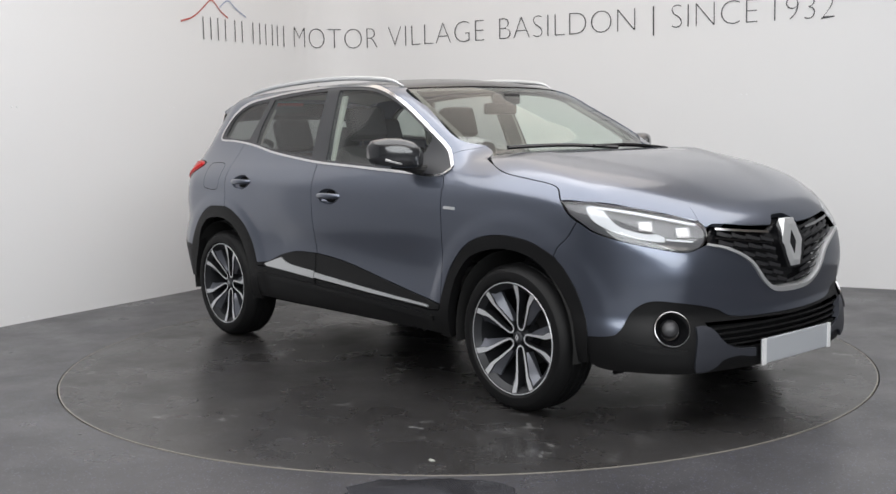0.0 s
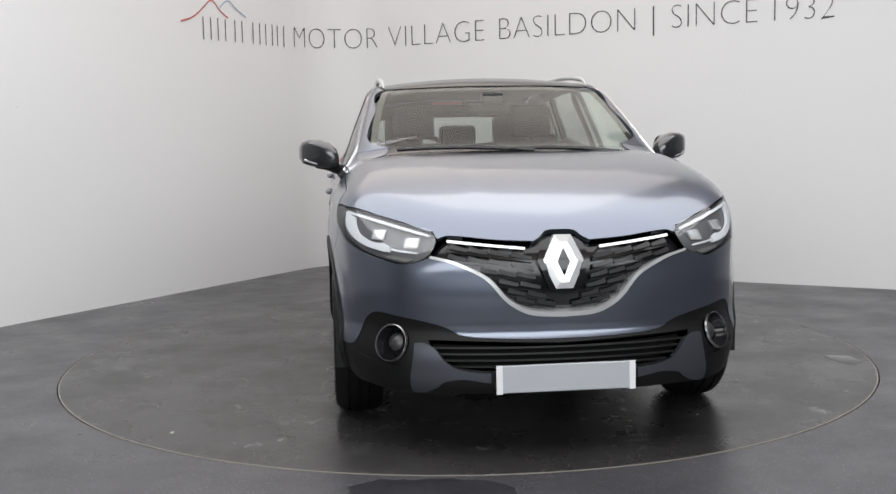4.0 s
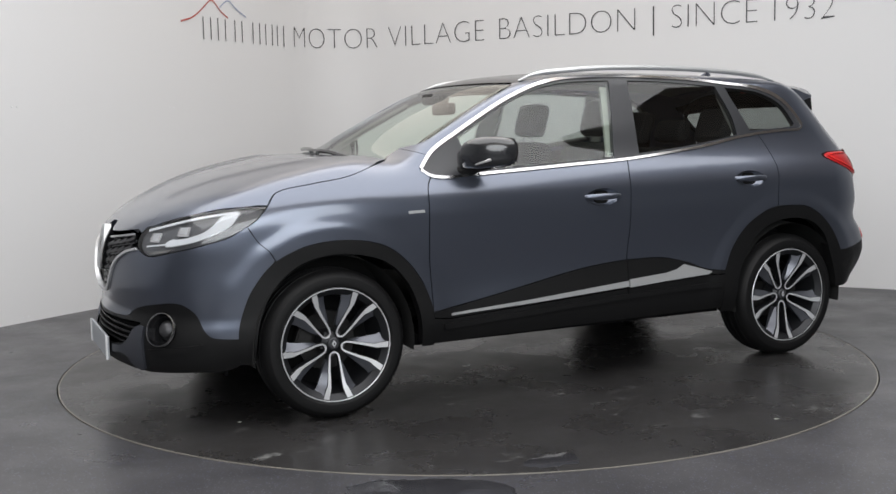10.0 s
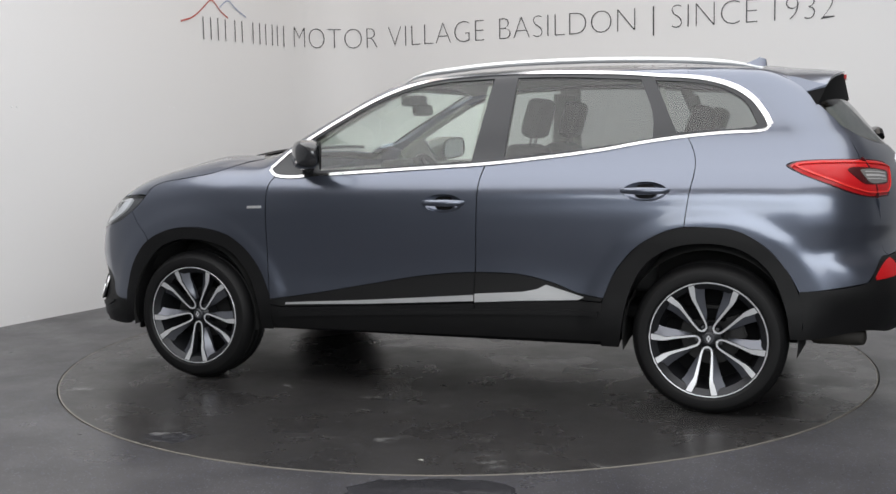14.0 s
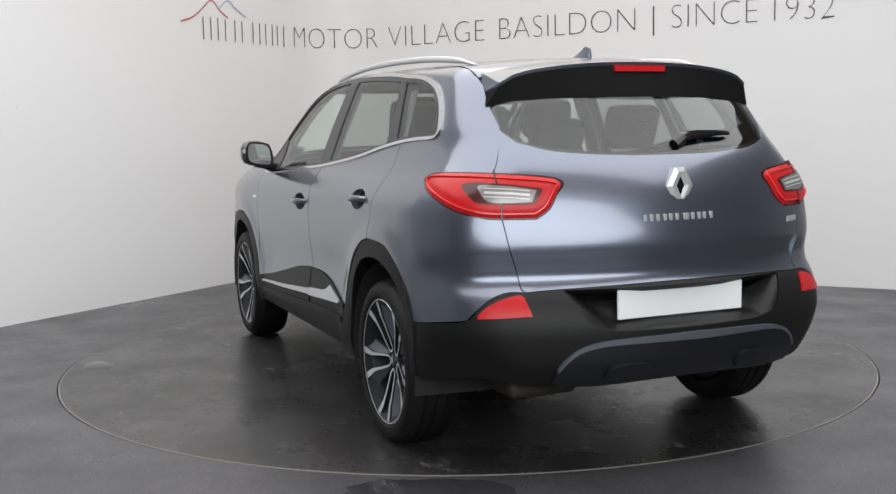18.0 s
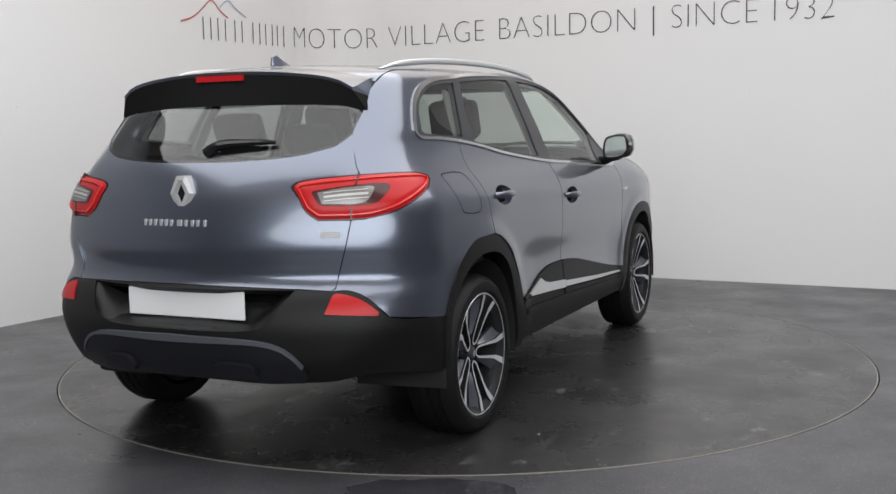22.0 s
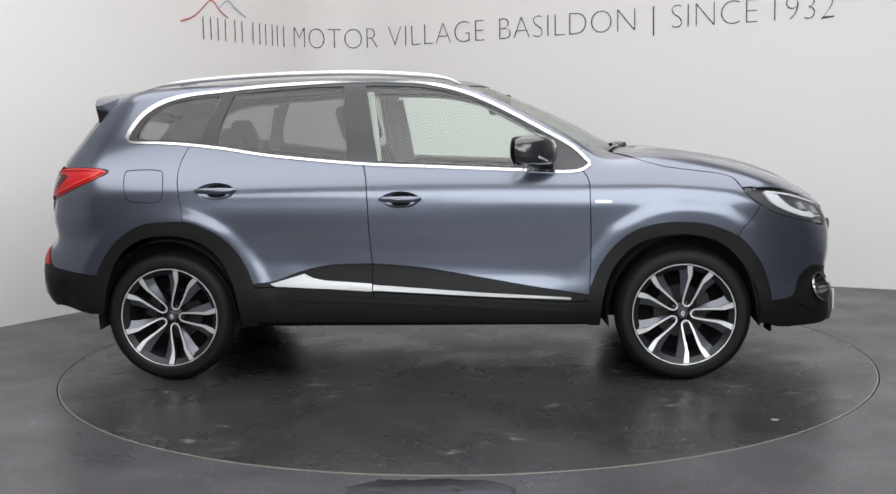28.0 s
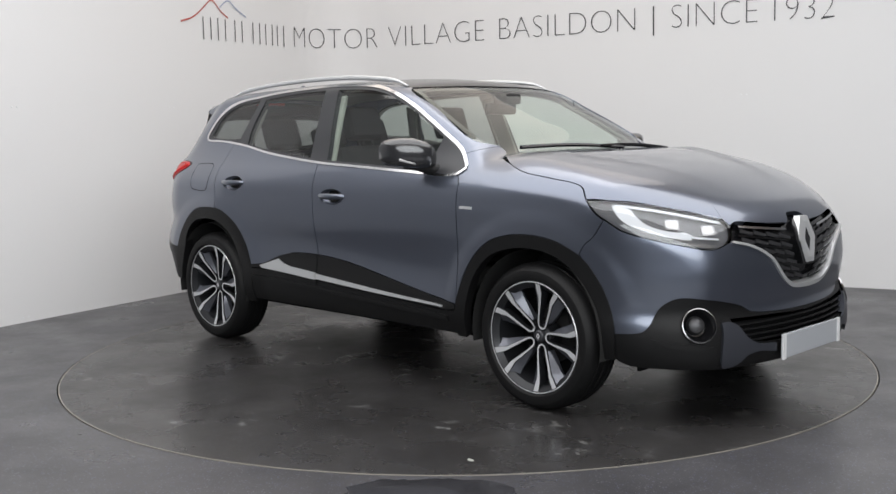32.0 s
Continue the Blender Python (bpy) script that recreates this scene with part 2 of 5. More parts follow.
def slope(p):
    e = 0.004
    n = np.stack([body(p[:, 0] + e, p[:, 1], p[:, 2]) - body(p[:, 0] - e, p[:, 1], p[:, 2]),
                  body(p[:, 0], p[:, 1] + e, p[:, 2]) - body(p[:, 0], p[:, 1] - e, p[:, 2]),
                  body(p[:, 0], p[:, 1], p[:, 2] + e) - body(p[:, 0], p[:, 1], p[:, 2] - e)], 1)
    return n / np.linalg.norm(n, axis=1)[:, None]


PIVOT = 1.2  # the axes about which nose and tail are unrolled


def flat(view, p):
    """Unroll points: S side, T top, N nose, R rear."""
    x, y, z = p[:, 0], p[:, 1], p[:, 2]
    if view == "S":
        return np.stack([x, z], 1)
    if view == "T":
        return np.stack([x, y], 1)
    s = 1 if view == "N" else -1
    return np.stack([np.arctan2(y, s * x - PIVOT), z], 1)


def onto(view, q, side=1):
    """Back from the unrolled plane to the body's surface."""
    u, v, n = q[:, 0], q[:, 1], len(q)
    zero = np.zeros(n)
    if view == "S":
        o, d = np.stack([u, zero, v], 1), np.stack([zero, zero + side, zero], 1)
    elif view == "T":
        o, d = np.stack([u, v, zero + 0.6], 1), np.stack([zero, zero, zero + 1], 1)
    else:
        s = 1 if view == "N" else -1
        o, d = np.stack([zero + s * PIVOT, zero, v], 1), np.stack([s * np.cos(u), np.sin(u), zero], 1)
    return cast(o, d)
# ---- mesh helpers ----
def mesh_of(name, verts, faces, mat, normals=None, smooth=True):
    me = bpy.data.meshes.new(name)
    me.from_pydata([tuple(v) for v in verts], [], faces)
    me.materials.append(mat)
    if smooth:
        me.polygons.foreach_set("use_smooth", [True] * len(me.polygons))
    me.update()
    if normals is not None:
        me.normals_split_custom_set_from_vertices([tuple(n) for n in normals])
    return me


def part(name, data, parent=None, label="", mat=None, angle=35):
    """Link a mesh, or a bmesh with its material, as one object under a thing or part."""
    if isinstance(data, bmesh.types.BMesh):
        bm, data = data, bpy.data.meshes.new(name)
        bmesh.ops.recalc_face_normals(bm, faces=bm.faces)
        for e in bm.edges:
            e.smooth = len(e.link_faces) == 2 and e.calc_face_angle(0) < radians(angle)
        for f in bm.faces:
            f.smooth = True
        bm.to_mesh(data)
        bm.free()
        data.materials.append(mat)
    ob = new(name, data)
    ob.parent = parent
    return tagged(ob, label) if label else ob


def spline(points, closed=True, gap=0.02, sharp=()):
    """A smooth line through points (rows of any size); at the corners named in sharp it breaks."""
    p = np.array(points, float)
    n = len(p)
    out = []
    for i in range(n if closed else n - 1):
        a, b = p[i], p[(i + 1) % n]
        pa = p[i - 1] if (closed or i > 0) else a
        pb = p[(i + 2) % n] if (closed or i + 2 < n) else b
        la = np.linalg.norm(b - a)
        ta = (b - a) if i in sharp or np.allclose(pa, a) else (b - pa) * la / (la + np.linalg.norm(a - pa))
        tb = (b - a) if (i + 1) % n in sharp or np.allclose(pb, b) else (pb - a) * la / (la + np.linalg.norm(pb - b))
        m = max(1, int(math.ceil(la / gap)))
        u = (np.arange(m) / m)[:, None]
        out.append(a * (1 + 2 * u) * (1 - u) ** 2 + ta * u * (1 - u) ** 2 + b * u * u * (3 - 2 * u) + tb * u * u * (u - 1))
    if not closed:
        out.append(p[-1:])
    return np.concatenate(out)


def inside(q, loop):
    x, y = q[:, 0][:, None], q[:, 1][:, None]
    a, b = loop, np.roll(loop, -1, 0)
    cross = ((a[:, 1] > y) != (b[:, 1] > y))
    with np.errstate(divide="ignore", invalid="ignore"):
        t = (b[:, 0] - a[:, 0]) * (y - a[:, 1]) / (b[:, 1] - a[:, 1]) + a[:, 0]
    return (np.sum(cross & (x < t), 1) % 2) == 1


def nearest(q, loop):
    a, b = loop, np.roll(loop, -1, 0)
    ab = b - a
    best = np.full(len(q), 9.0)
    for i in range(len(a)):
        t = np.clip(((q - a[i]) @ ab[i]) / max(1e-12, ab[i] @ ab[i]), 0, 1)
        best = np.minimum(best, np.linalg.norm(q - a[i] - t[:, None] * ab[i], axis=1))
    return best


def sheet(view, loop, holes=(), gap=0.03, lift=0.0, side=1, edge=0.012, inset=0.0, bulge=None):
    """A panel on the body: its outline loop in the unrolled plane, holes cut through, its rim turned in by edge.
    Returns vertices, faces and normals."""
    from mathutils.geometry import delaunay_2d_cdt
    loops = [np.array(loop)] + [np.array(h) for h in holes]
    lo, hi = loops[0].min(0), loops[0].max(0)
    nx, ny = int((hi[0] - lo[0]) / gap) + 1, int((hi[1] - lo[1]) / gap) + 1
    gx, gy = np.meshgrid(lo[0] + (np.arange(nx) + 0.5) * gap, lo[1] + (np.arange(ny) + 0.5) * gap)
    q = np.stack([gx.ravel(), gy.ravel()], 1)
    q = q[inside(q, loops[0])]
    for h in loops[1:]:
        if len(q):
            q = q[~inside(q, h)]
    for l in loops:
        if len(q):
            q = q[nearest(q, l) > gap * 0.45]
    pts, edges = [], []
    for l in loops:
        k = len(pts)
        pts += [Vector(v) for v in l]
        edges += [(k + i, k + (i + 1) % len(l)) for i in range(len(l))]
    rim = len(pts)
    pts += [Vector(v) for v in q]
    v2, _, faces, *_ = delaunay_2d_cdt(pts, edges, [], 2, 1e-6)
    v2 = np.array([tuple(v) for v in v2])
    p = onto(view, v2, side)
    n = slope(p)
    flip = view in "S" and side > 0 or view == "R"
    mid = np.array([v2[list(f)].mean(0) for f in faces])
    keep = inside(mid, loops[0])
    for h in loops[1:]:
        keep &= ~inside(mid, h)
    faces = [tuple(f) for f, k in zip(faces, keep) if k]
    a, b, c = (p[[f[i] for f in faces]] for i in range(3))
    up = np.einsum("ij,ij->i", np.cross(b - a, c - a), n[[f[0] for f in faces]]) < 0
    faces = [f[::-1] if u else f for f, u in zip(faces, up)]
    if bulge is not None:
        p = p + n * bulge(v2)[:, None]
    p = p + n * lift
    if edge:
        # rim: border edges turned inwards
        count = {}
        for f in faces:
            for i in range(len(f)):
                e = (f[i], f[(i + 1) % len(f)])
                count[tuple(sorted(e))] = count.get(tuple(sorted(e)), 0) + 1
        border = [(f[i], f[(i + 1) % len(f)]) for f in faces for i in range(len(f))
                  if count[tuple(sorted((f[i], f[(i + 1) % len(f)])))] == 1]
        k = len(p)
        vp, vn, vf = [], [], []
        for i, j in border:
            t = p[j] - p[i]
            m = np.cross(t, n[i])
            m = m / max(1e-9, np.linalg.norm(m))
            base = k + len(vp)
            vp += [p[i], p[j], p[j] - n[j] * edge, p[i] - n[i] * edge]
            vn += [m, m, m, m]
            vf.append((base, base + 3, base + 2, base + 1))
        if vp:
            p, n = np.concatenate([p, vp]), np.concatenate([n, vn])
            faces += vf
    return p, faces, n


def shrink(loop, d):
    """A closed loop drawn in by d."""
    if not d:
        return loop
    a, b = np.roll(loop, 1, 0), np.roll(loop, -1, 0)
    t1, t2 = loop - a, b - loop
    t1 = t1 / np.maximum(1e-9, np.linalg.norm(t1, axis=1))[:, None]
    t2 = t2 / np.maximum(1e-9, np.linalg.norm(t2, axis=1))[:, None]
    n1, n2 = np.stack([-t1[:, 1], t1[:, 0]], 1), np.stack([-t2[:, 1], t2[:, 0]], 1)
    m = n1 + n2
    m = m / np.maximum(0.4, np.linalg.norm(m, axis=1))[:, None]
    k = d / np.clip(np.einsum("ij,ij->i", m, n1), 0.5, 1)
    area = np.sum(loop[:, 0] * b[:, 1] - b[:, 0] * loop[:, 1])
    return loop + m * (k if area > 0 else -k)[:, None]


def band(name, parent, mat, view, points, width, lift=0.006, side=1, sharp=(), label="", ends=1.0, edge=0.01):
    """A strip along a line on the body; width may be a function of 0..1."""
    p = np.array(points, float)
    if p.shape[1] == 3:
        p = flat(view, p)
    p = spline(p, False, 0.015, sharp)
    t = np.gradient(p, axis=0)
    t = t / np.maximum(1e-9, np.linalg.norm(t, axis=1))[:, None]
    n = np.stack([-t[:, 1], t[:, 0]], 1)
    u = np.linspace(0, 1, len(p))
    w = np.array([width(k) if callable(width) else width for k in u])[:, None] / 2
    q = np.concatenate([p + n * w, (p - n * w)[::-1]])
    m = len(p)
    v, nn = onto(view, q, side), None
    nn = slope(v)
    top = v + nn * lift
    low = v - nn * edge
    verts = np.concatenate([top, low])
    faces = [(i, i + 1, 2 * m - 2 - i, 2 * m - 1 - i) for i in range(m - 1)]
    k = 2 * m
    faces += [(i, i + k, (i + 1) % k + k, (i + 1) % k) for i in range(k)]
    return part(name, bm_of(verts, faces), parent, label, mat, angle=50)


def panel(name, parent, mat, view, points, holes=(), sharp=None, side=1, label="", **kw):
    """A body panel from rough 3D outline points."""
    pts = np.array(points, float)
    if pts.shape[1] == 3:
        pts = flat(view, pts)
    loop = spline(pts, True, kw.get("gap", 0.03) * 0.8, range(len(pts)) if sharp is None else sharp)
    loop = shrink(loop, kw.pop("inset", 0.0))
    p, f, n = sheet(view, loop, holes, side=side, **kw)
    return part(name, mesh_of(name, p, f, mat, n), parent, label)


def tube(points, radius, sides=8, closed=False, taper=None):
    """A round bar along 3D points."""
    p = np.array(points, float)
    n = len(p)
    verts, faces = [], []
    for i in range(n):
        a, b = (p[i - 1], p[(i + 1) % n]) if closed else (p[max(0, i - 1)], p[min(n - 1, i + 1)])
        t = Vector(b - a).normalized()
        r = t.cross(Vector((0, 0, 1)) if abs(t.z) < 0.9 else Vector((1, 0, 0))).normalized()
        u = r.cross(t)
        k = radius * (taper(i / max(1, n - 1)) if taper else 1)
        for j in range(sides):
            w = 2 * math.pi * j / sides
            verts.append(Vector(p[i]) + (r * math.cos(w) + u * math.sin(w)) * k)
    for i in range(n if closed else n - 1):
        for j in range(sides):
            a, b = i * sides + j, i * sides + (j + 1) % sides
            c, d = ((i + 1) % n) * sides + j, ((i + 1) % n) * sides + (j + 1) % sides
            faces.append((a, b, d, c))
    if not closed:
        faces += [tuple(range(sides))[::-1], tuple((n - 1) * sides + j for j in range(sides))]
    return verts, faces


def box(bm, x0, x1, y0, y1, z0, z1, m=None):
    vs = [bm.verts.new((x, y, z)) for x in (x0, x1) for y in (y0, y1) for z in (z0, z1)]
    for f in ((0, 1, 3, 2), (4, 6, 7, 5), (0, 4, 5, 1), (2, 3, 7, 6), (0, 2, 6, 4), (1, 5, 7, 3)):
        bm.faces.new([vs[i] for i in f])
    if m is not None:
        bmesh.ops.transform(bm, matrix=m, verts=vs)
    return vs


def spin(profile, axis="Y", steps=48, centre=(0, 0, 0), closed=False):
    """Vertices and faces of a profile of (radius, height) rows turned about an axis."""
    verts, faces, n = [], [], len(profile)
    for i in range(steps):
        w = 2 * math.pi * i / steps
        for r, h in profile:
            c, s = r * math.cos(w), r * math.sin(w)
            v = (c, h, s) if axis == "Y" else (c, s, h) if axis == "Z" else (h, c, s)
            verts.append(tuple(a + b for a, b in zip(v, centre)))
    for i in range(steps):
        k = (i + 1) % steps
        for j in range(n if closed else n - 1):
            j2 = (j + 1) % n
            faces.append((i * n + j, i * n + j2, k * n + j2, k * n + j))
    return verts, faces


def bm_of(verts, faces, weld=0.0):
    bm = bmesh.new()
    vs = [bm.verts.new(v) for v in verts]
    for f in faces:
        if len(set(f)) >= 3:
            bm.faces.new([vs[i] for i in f])
    if weld:
        bmesh.ops.remove_doubles(bm, verts=bm.verts, dist=weld)
    return bm
# ---- the booth: two white walls that meet in a rounded corner, dark floor, ceiling ----
CORNER, R_CORNER = Vector((-1.250, 4.410)), 0.60
ALONG_A, ALONG_B = Vector((-0.5017, -0.8650)), Vector((0.8863, -0.4631))  # from the corner outwards
HALF = math.acos(ALONG_A.dot(ALONG_B)) / 2
TANGENT = R_CORNER / math.tan(HALF)
MIDDLE = CORNER + (ALONG_A + ALONG_B).normalized() * R_CORNER / math.sin(HALF)
ARC = R_CORNER * (math.pi - 2 * HALF)
TABLE_R = 2.231


def along_wall(s, depth=0.0):
    """The wall's line in plan, s metres from where its bend begins; depth is out of the wall into the booth."""
    if s < 0 or s > ARC:
        base, way = (CORNER + ALONG_A * TANGENT, ALONG_A) if s < 0 else (CORNER + ALONG_B * TANGENT, ALONG_B)
        p = base + way * (-s if s < 0 else s - ARC)
        n = (MIDDLE - (CORNER + way * TANGENT)).normalized()
    else:
        a = (CORNER + ALONG_A * TANGENT - MIDDLE)
        w = -s / R_CORNER
        a = Vector((a.x * math.cos(w) - a.y * math.sin(w), a.x * math.sin(w) + a.y * math.cos(w)))
        p, n = MIDDLE + a, -a.normalized()
    return p + n * depth


def build_booth():
    z1 = 3.8
    steps = [-3.67, -3, -1.5, -0.5] + [ARC * i / 24 for i in range(25)] + [ARC + v for v in (0.5, 1.5, 3, 4.9)]
    bm = bmesh.new()
    rows = []
    for s in steps:
        a, b = along_wall(s), along_wall(s, -0.1)
        rows.append([bm.verts.new(v) for v in ((a.x, a.y, 0), (a.x, a.y, z1), (b.x, b.y, z1), (b.x, b.y, 0))])
    for r, q in zip(rows, rows[1:]):
        for i in range(4):
            bm.faces.new((r[i], q[i], q[(i + 1) % 4], r[(i + 1) % 4]))
    for r in (rows[0], rows[-1]):
        bm.faces.new(r)
    tagged(part("wall_north", bm, mat=WALL), "plain white booth wall with a rounded corner", "wall", kind="structure")
    # unseen walls added behind the camera and past the booth, shaping the reflections
    a, b = along_wall(-15.0), along_wall(ARC + 15.0)
    far = a + b - CORNER
    for name, p, q in (("wall_south", a, far), ("wall_east", b, far), ("wall_hall_west", along_wall(-3.68), a), ("wall_hall_east", along_wall(ARC + 4.91), b)):
        d = (q - p).normalized()
        n = Vector((d.y, -d.x)) * 0.1
        if n.dot(Vector((0, 0)) - p) > 0:
            n = -n
        bm = bmesh.new()
        ps = [p, q, q + n, p + n]
        lo, hi = [bm.verts.new((v.x, v.y, 0)) for v in ps], [bm.verts.new((v.x, v.y, z1)) for v in ps]
        bm.faces.new(lo), bm.faces.new(hi)
        for i in range(4):
            bm.faces.new((lo[i], lo[(i + 1) % 4], hi[(i + 1) % 4], hi[i]))
        tagged(part(name, bm, mat=HALL), "plain grey unseen wall, added in place of the open hall", "wall", kind="structure")
    # floor with the round pit of the turntable
    bm = bmesh.new()
    n = 128
    ring = [(math.cos(2 * math.pi * i / n), math.sin(2 * math.pi * i / n)) for i in range(n)]
    r0 = TABLE_R + 0.007
    low = [bm.verts.new((c * r0, s * r0, -0.05)) for c, s in ring]
    inner = [bm.verts.new((c * r0, s * r0, 0)) for c, s in ring]
    outer = [bm.verts.new((c * 20, s * 20, 0)) for c, s in ring]
    for i in range(n):
        k = (i + 1) % n
        bm.faces.new((inner[i], outer[i], outer[k], inner[k]))
        bm.faces.new((low[i], inner[i], inner[k], low[k]))
    bm.faces.new(low)
    tagged(part("floor", bm, mat=FLOOR), "dark grey vinyl floor with blue flecks", "floor", kind="structure")
    bm = bmesh.new()
    box(bm, -18, 18, -18, 18, z1, z1 + 0.1)
    tagged(part("ceiling", bm, mat=CEIL), "white ceiling of the booth", "ceiling", kind="structure")


def build_turntable():
    table = tagged(new("turntable"), "round dark turntable flush with the floor, scuffed and damp", "turntable")
    v, f = spin([(0.0, -0.03), (TABLE_R - 0.006, -0.03), (TABLE_R - 0.006, 0.0), (0.0, 0.0)], "Z", 128)
    part("disc", bm_of(v, f, 1e-5), table, mat=TABLE)
    v, f = spin([(TABLE_R - 0.006, -0.03), (TABLE_R, -0.03), (TABLE_R, 0.001), (TABLE_R - 0.006, 0.001)], "Z", 128, closed=True)
    part("rim", bm_of(v, f), table, "thin worn metal edge", mat=BRASS)
    return table


build_booth()
turntable = build_turntable()
# ---- the car: painted panels, trim, glass, lamps ----
car = tagged(new("car"), "blue-grey metallic family crossover car standing on the turntable", "car")


def mir(points, s):
    return [(p[0], p[1] * s, p[2]) for p in points]


def both(points):
    """A line given on one side from the middle outwards, made whole across the middle."""
    return list(points) + [(p[0], -p[1], p[2]) for p in reversed(points) if abs(p[1]) > 1e-6]


def roof_edge(xs, y):
    q = onto("T", np.array([(x, y) for x in xs]))
    return [(v[0], v[2]) for v in q]


def snap(view, points, s=1):
    """Points moved onto the body's surface along a view; side points are (length, height) pairs."""
    p = np.array(points, float)
    q = onto(view, p if p.shape[1] == 2 else flat(view, p), s)
    return [tuple(v) for v in q]


def xz(points):
    return [(p[0], p[2]) for p in points]


GAP = 0.0025
# window line of the side, from its front tip over the top to the tail and back below (length, height)
DLO_TOP = [(0.865, 1.099), (0.777, 1.186), (0.640, 1.268), (0.498, 1.347), (0.357, 1.420), (0.216, 1.478), (0.077, 1.515),
           (-0.064, 1.534), (-0.352, 1.543), (-0.620, 1.537), (-0.891, 1.524), (-1.051, 1.509), (-1.263, 1.489),
           (-1.393, 1.453), (-1.482, 1.397), (-1.543, 1.321), (-1.566, 1.273)]
DLO_LOW = [(-1.566, 1.273), (-1.539, 1.252), (-1.384, 1.245), (-1.215, 1.232), (-1.018, 1.207), (-0.833, 1.176), (-0.620, 1.150),
           (-0.290, 1.118), (0.057, 1.099), (0.335, 1.084), (0.618, 1.069), (0.733, 1.062), (0.821, 1.070), (0.865, 1.099)]
ARCH_F = [(0.853, 0.466), (0.907, 0.594), (0.988, 0.699), (1.099, 0.773), (1.272, 0.805), (1.455, 0.787), (1.587, 0.726)]
ARCH_R = [(-0.864, 0.510), (-0.920, 0.636), (-1.010, 0.743), (-1.137, 0.816), (-1.288, 0.839), (-1.438, 0.825), (-1.564, 0.754),
          (-1.654, 0.649), (-1.703, 0.565)]
FRONT_GAP = [(0.826, 1.066), (0.852, 1.026), (0.859, 0.958), (0.862, 0.678), (0.853, 0.466)]
MID_GAP = [(-0.288, 1.118), (-0.269, 1.026), (-0.257, 0.758), (-0.247, 0.609)]
REAR_GAP = [(-1.215, 1.232), (-1.250, 1.155), (-1.259, 1.090), (-1.238, 0.963), (-1.222, 0.838)]
MOULD = [(0.853, 0.444), (0.625, 0.477), (0.340, 0.528), (0.059, 0.579), (-0.107, 0.599), (-0.247, 0.609)]
MOULD_R = [(-0.247, 0.609), (-0.459, 0.605), (-0.619, 0.572), (-0.751, 0.526), (-0.864, 0.510)]
STRIP = [(0.762, 0.426), (0.341, 0.448), (0.060, 0.467), (-0.243, 0.488)]
LAMP_F = [(2.087, 0.484, 0.848), (2.055, 0.495, 0.880), (1.980, 0.610, 0.912), (1.867, 0.731, 0.945), (1.728, 0.815, 0.965),
          (1.605, 0.850, 0.968), (1.655, 0.868, 0.918), (1.722, 0.868, 0.877), (1.790, 0.857, 0.840), (1.900, 0.810, 0.808),
          (2.000, 0.728, 0.781), (2.075, 0.610, 0.758), (2.100, 0.550, 0.772), (2.107, 0.508, 0.803)]
LAMP_R = [(-2.052, 0.437, 1.079), (-2.034, 0.467, 1.099), (-1.958, 0.625, 1.117), (-1.826, 0.736, 1.122), (-1.690, 0.780, 1.117),
          (-1.640, 0.803, 1.098), (-1.705, 0.830, 1.060), (-1.826, 0.822, 1.012), (-1.905, 0.778, 0.979), (-1.975, 0.700, 0.958),
          (-2.050, 0.545, 0.955), (-2.057, 0.495, 0.990), (-2.057, 0.466, 1.041)]
GRILLE_V = [(2.202, 0.0, 0.560), (2.197, 0.132, 0.570), (2.188, 0.215, 0.615), (2.172, 0.300, 0.705), (2.143, 0.415, 0.762), (2.105, 0.510, 0.785)]
EDGE_Z, EDGE_Y = [p[2] for p in GRILLE_V], [p[1] for p in GRILLE_V]  # half width of the grille by height
HOOD_LIP = [(2.105, 0.0, 0.890), (2.112, 0.075, 0.884), (2.145, 0.122, 0.838), (2.135, 0.250, 0.846), (2.085, 0.440, 0.870)]
BLACK_F = [(2.205, 0.0, 0.462), (2.185, 0.287, 0.467), (2.161, 0.410, 0.480), (2.143, 0.462, 0.507), (2.120, 0.526, 0.527), (2.068, 0.648, 0.551), (2.000, 0.744, 0.558),
           (1.945, 0.789, 0.519), (1.903, 0.815, 0.440), (1.870, 0.833, 0.412), (1.748, 0.870, 0.402)]
BLACK_R = [(-2.122, 0.0, 0.717), (-2.080, 0.450, 0.707), (-2.060, 0.597, 0.699), (-2.035, 0.660, 0.699), (-2.018, 0.714, 0.678), (-2.000, 0.760, 0.638),
           (-1.975, 0.790, 0.600), (-1.755, 0.885, 0.569), (-1.703, 0.893, 0.565)]
GATE_TOP = [(-2.064, 0.0, 1.172), (-2.045, 0.210, 1.175), (-1.985, 0.430, 1.193), (-1.915, 0.548, 1.226)]
GATE_SIDE = [(-1.855, 0.592, 1.272), (-1.930, 0.645, 1.150), (-1.930, 0.660, 1.118)]
GATE_LOW = [(-2.000, 0.655, 0.955), (-2.025, 0.639, 0.848), (-2.045, 0.609, 0.713), (-2.060, 0.597, 0.699)]


LAMP_TOP = snap("N", LAMP_F[:6])
WS_SIDE = snap("T", [(0.25, 0.590), (0.50, 0.642), (0.79, 0.684), (0.93, 0.704)])
HOOD_CUT = [LAMP_TOP[5]] + snap("T", [(1.555, 0.822), (1.390, 0.821), (1.222, 0.812), (1.094, 0.765), (0.985, 0.675)])
SEAM_F = snap("S", [(1.700, 0.884), (1.655, 0.813), (1.614, 0.775), (1.590, 0.735), (1.600, 0.722), (1.696, 0.605), (1.746, 0.472)])
REAR_3D = snap("S", REAR_GAP[::-1][:-1])
ARCH_R3D = snap("S", ARCH_R[-2:3:-1])


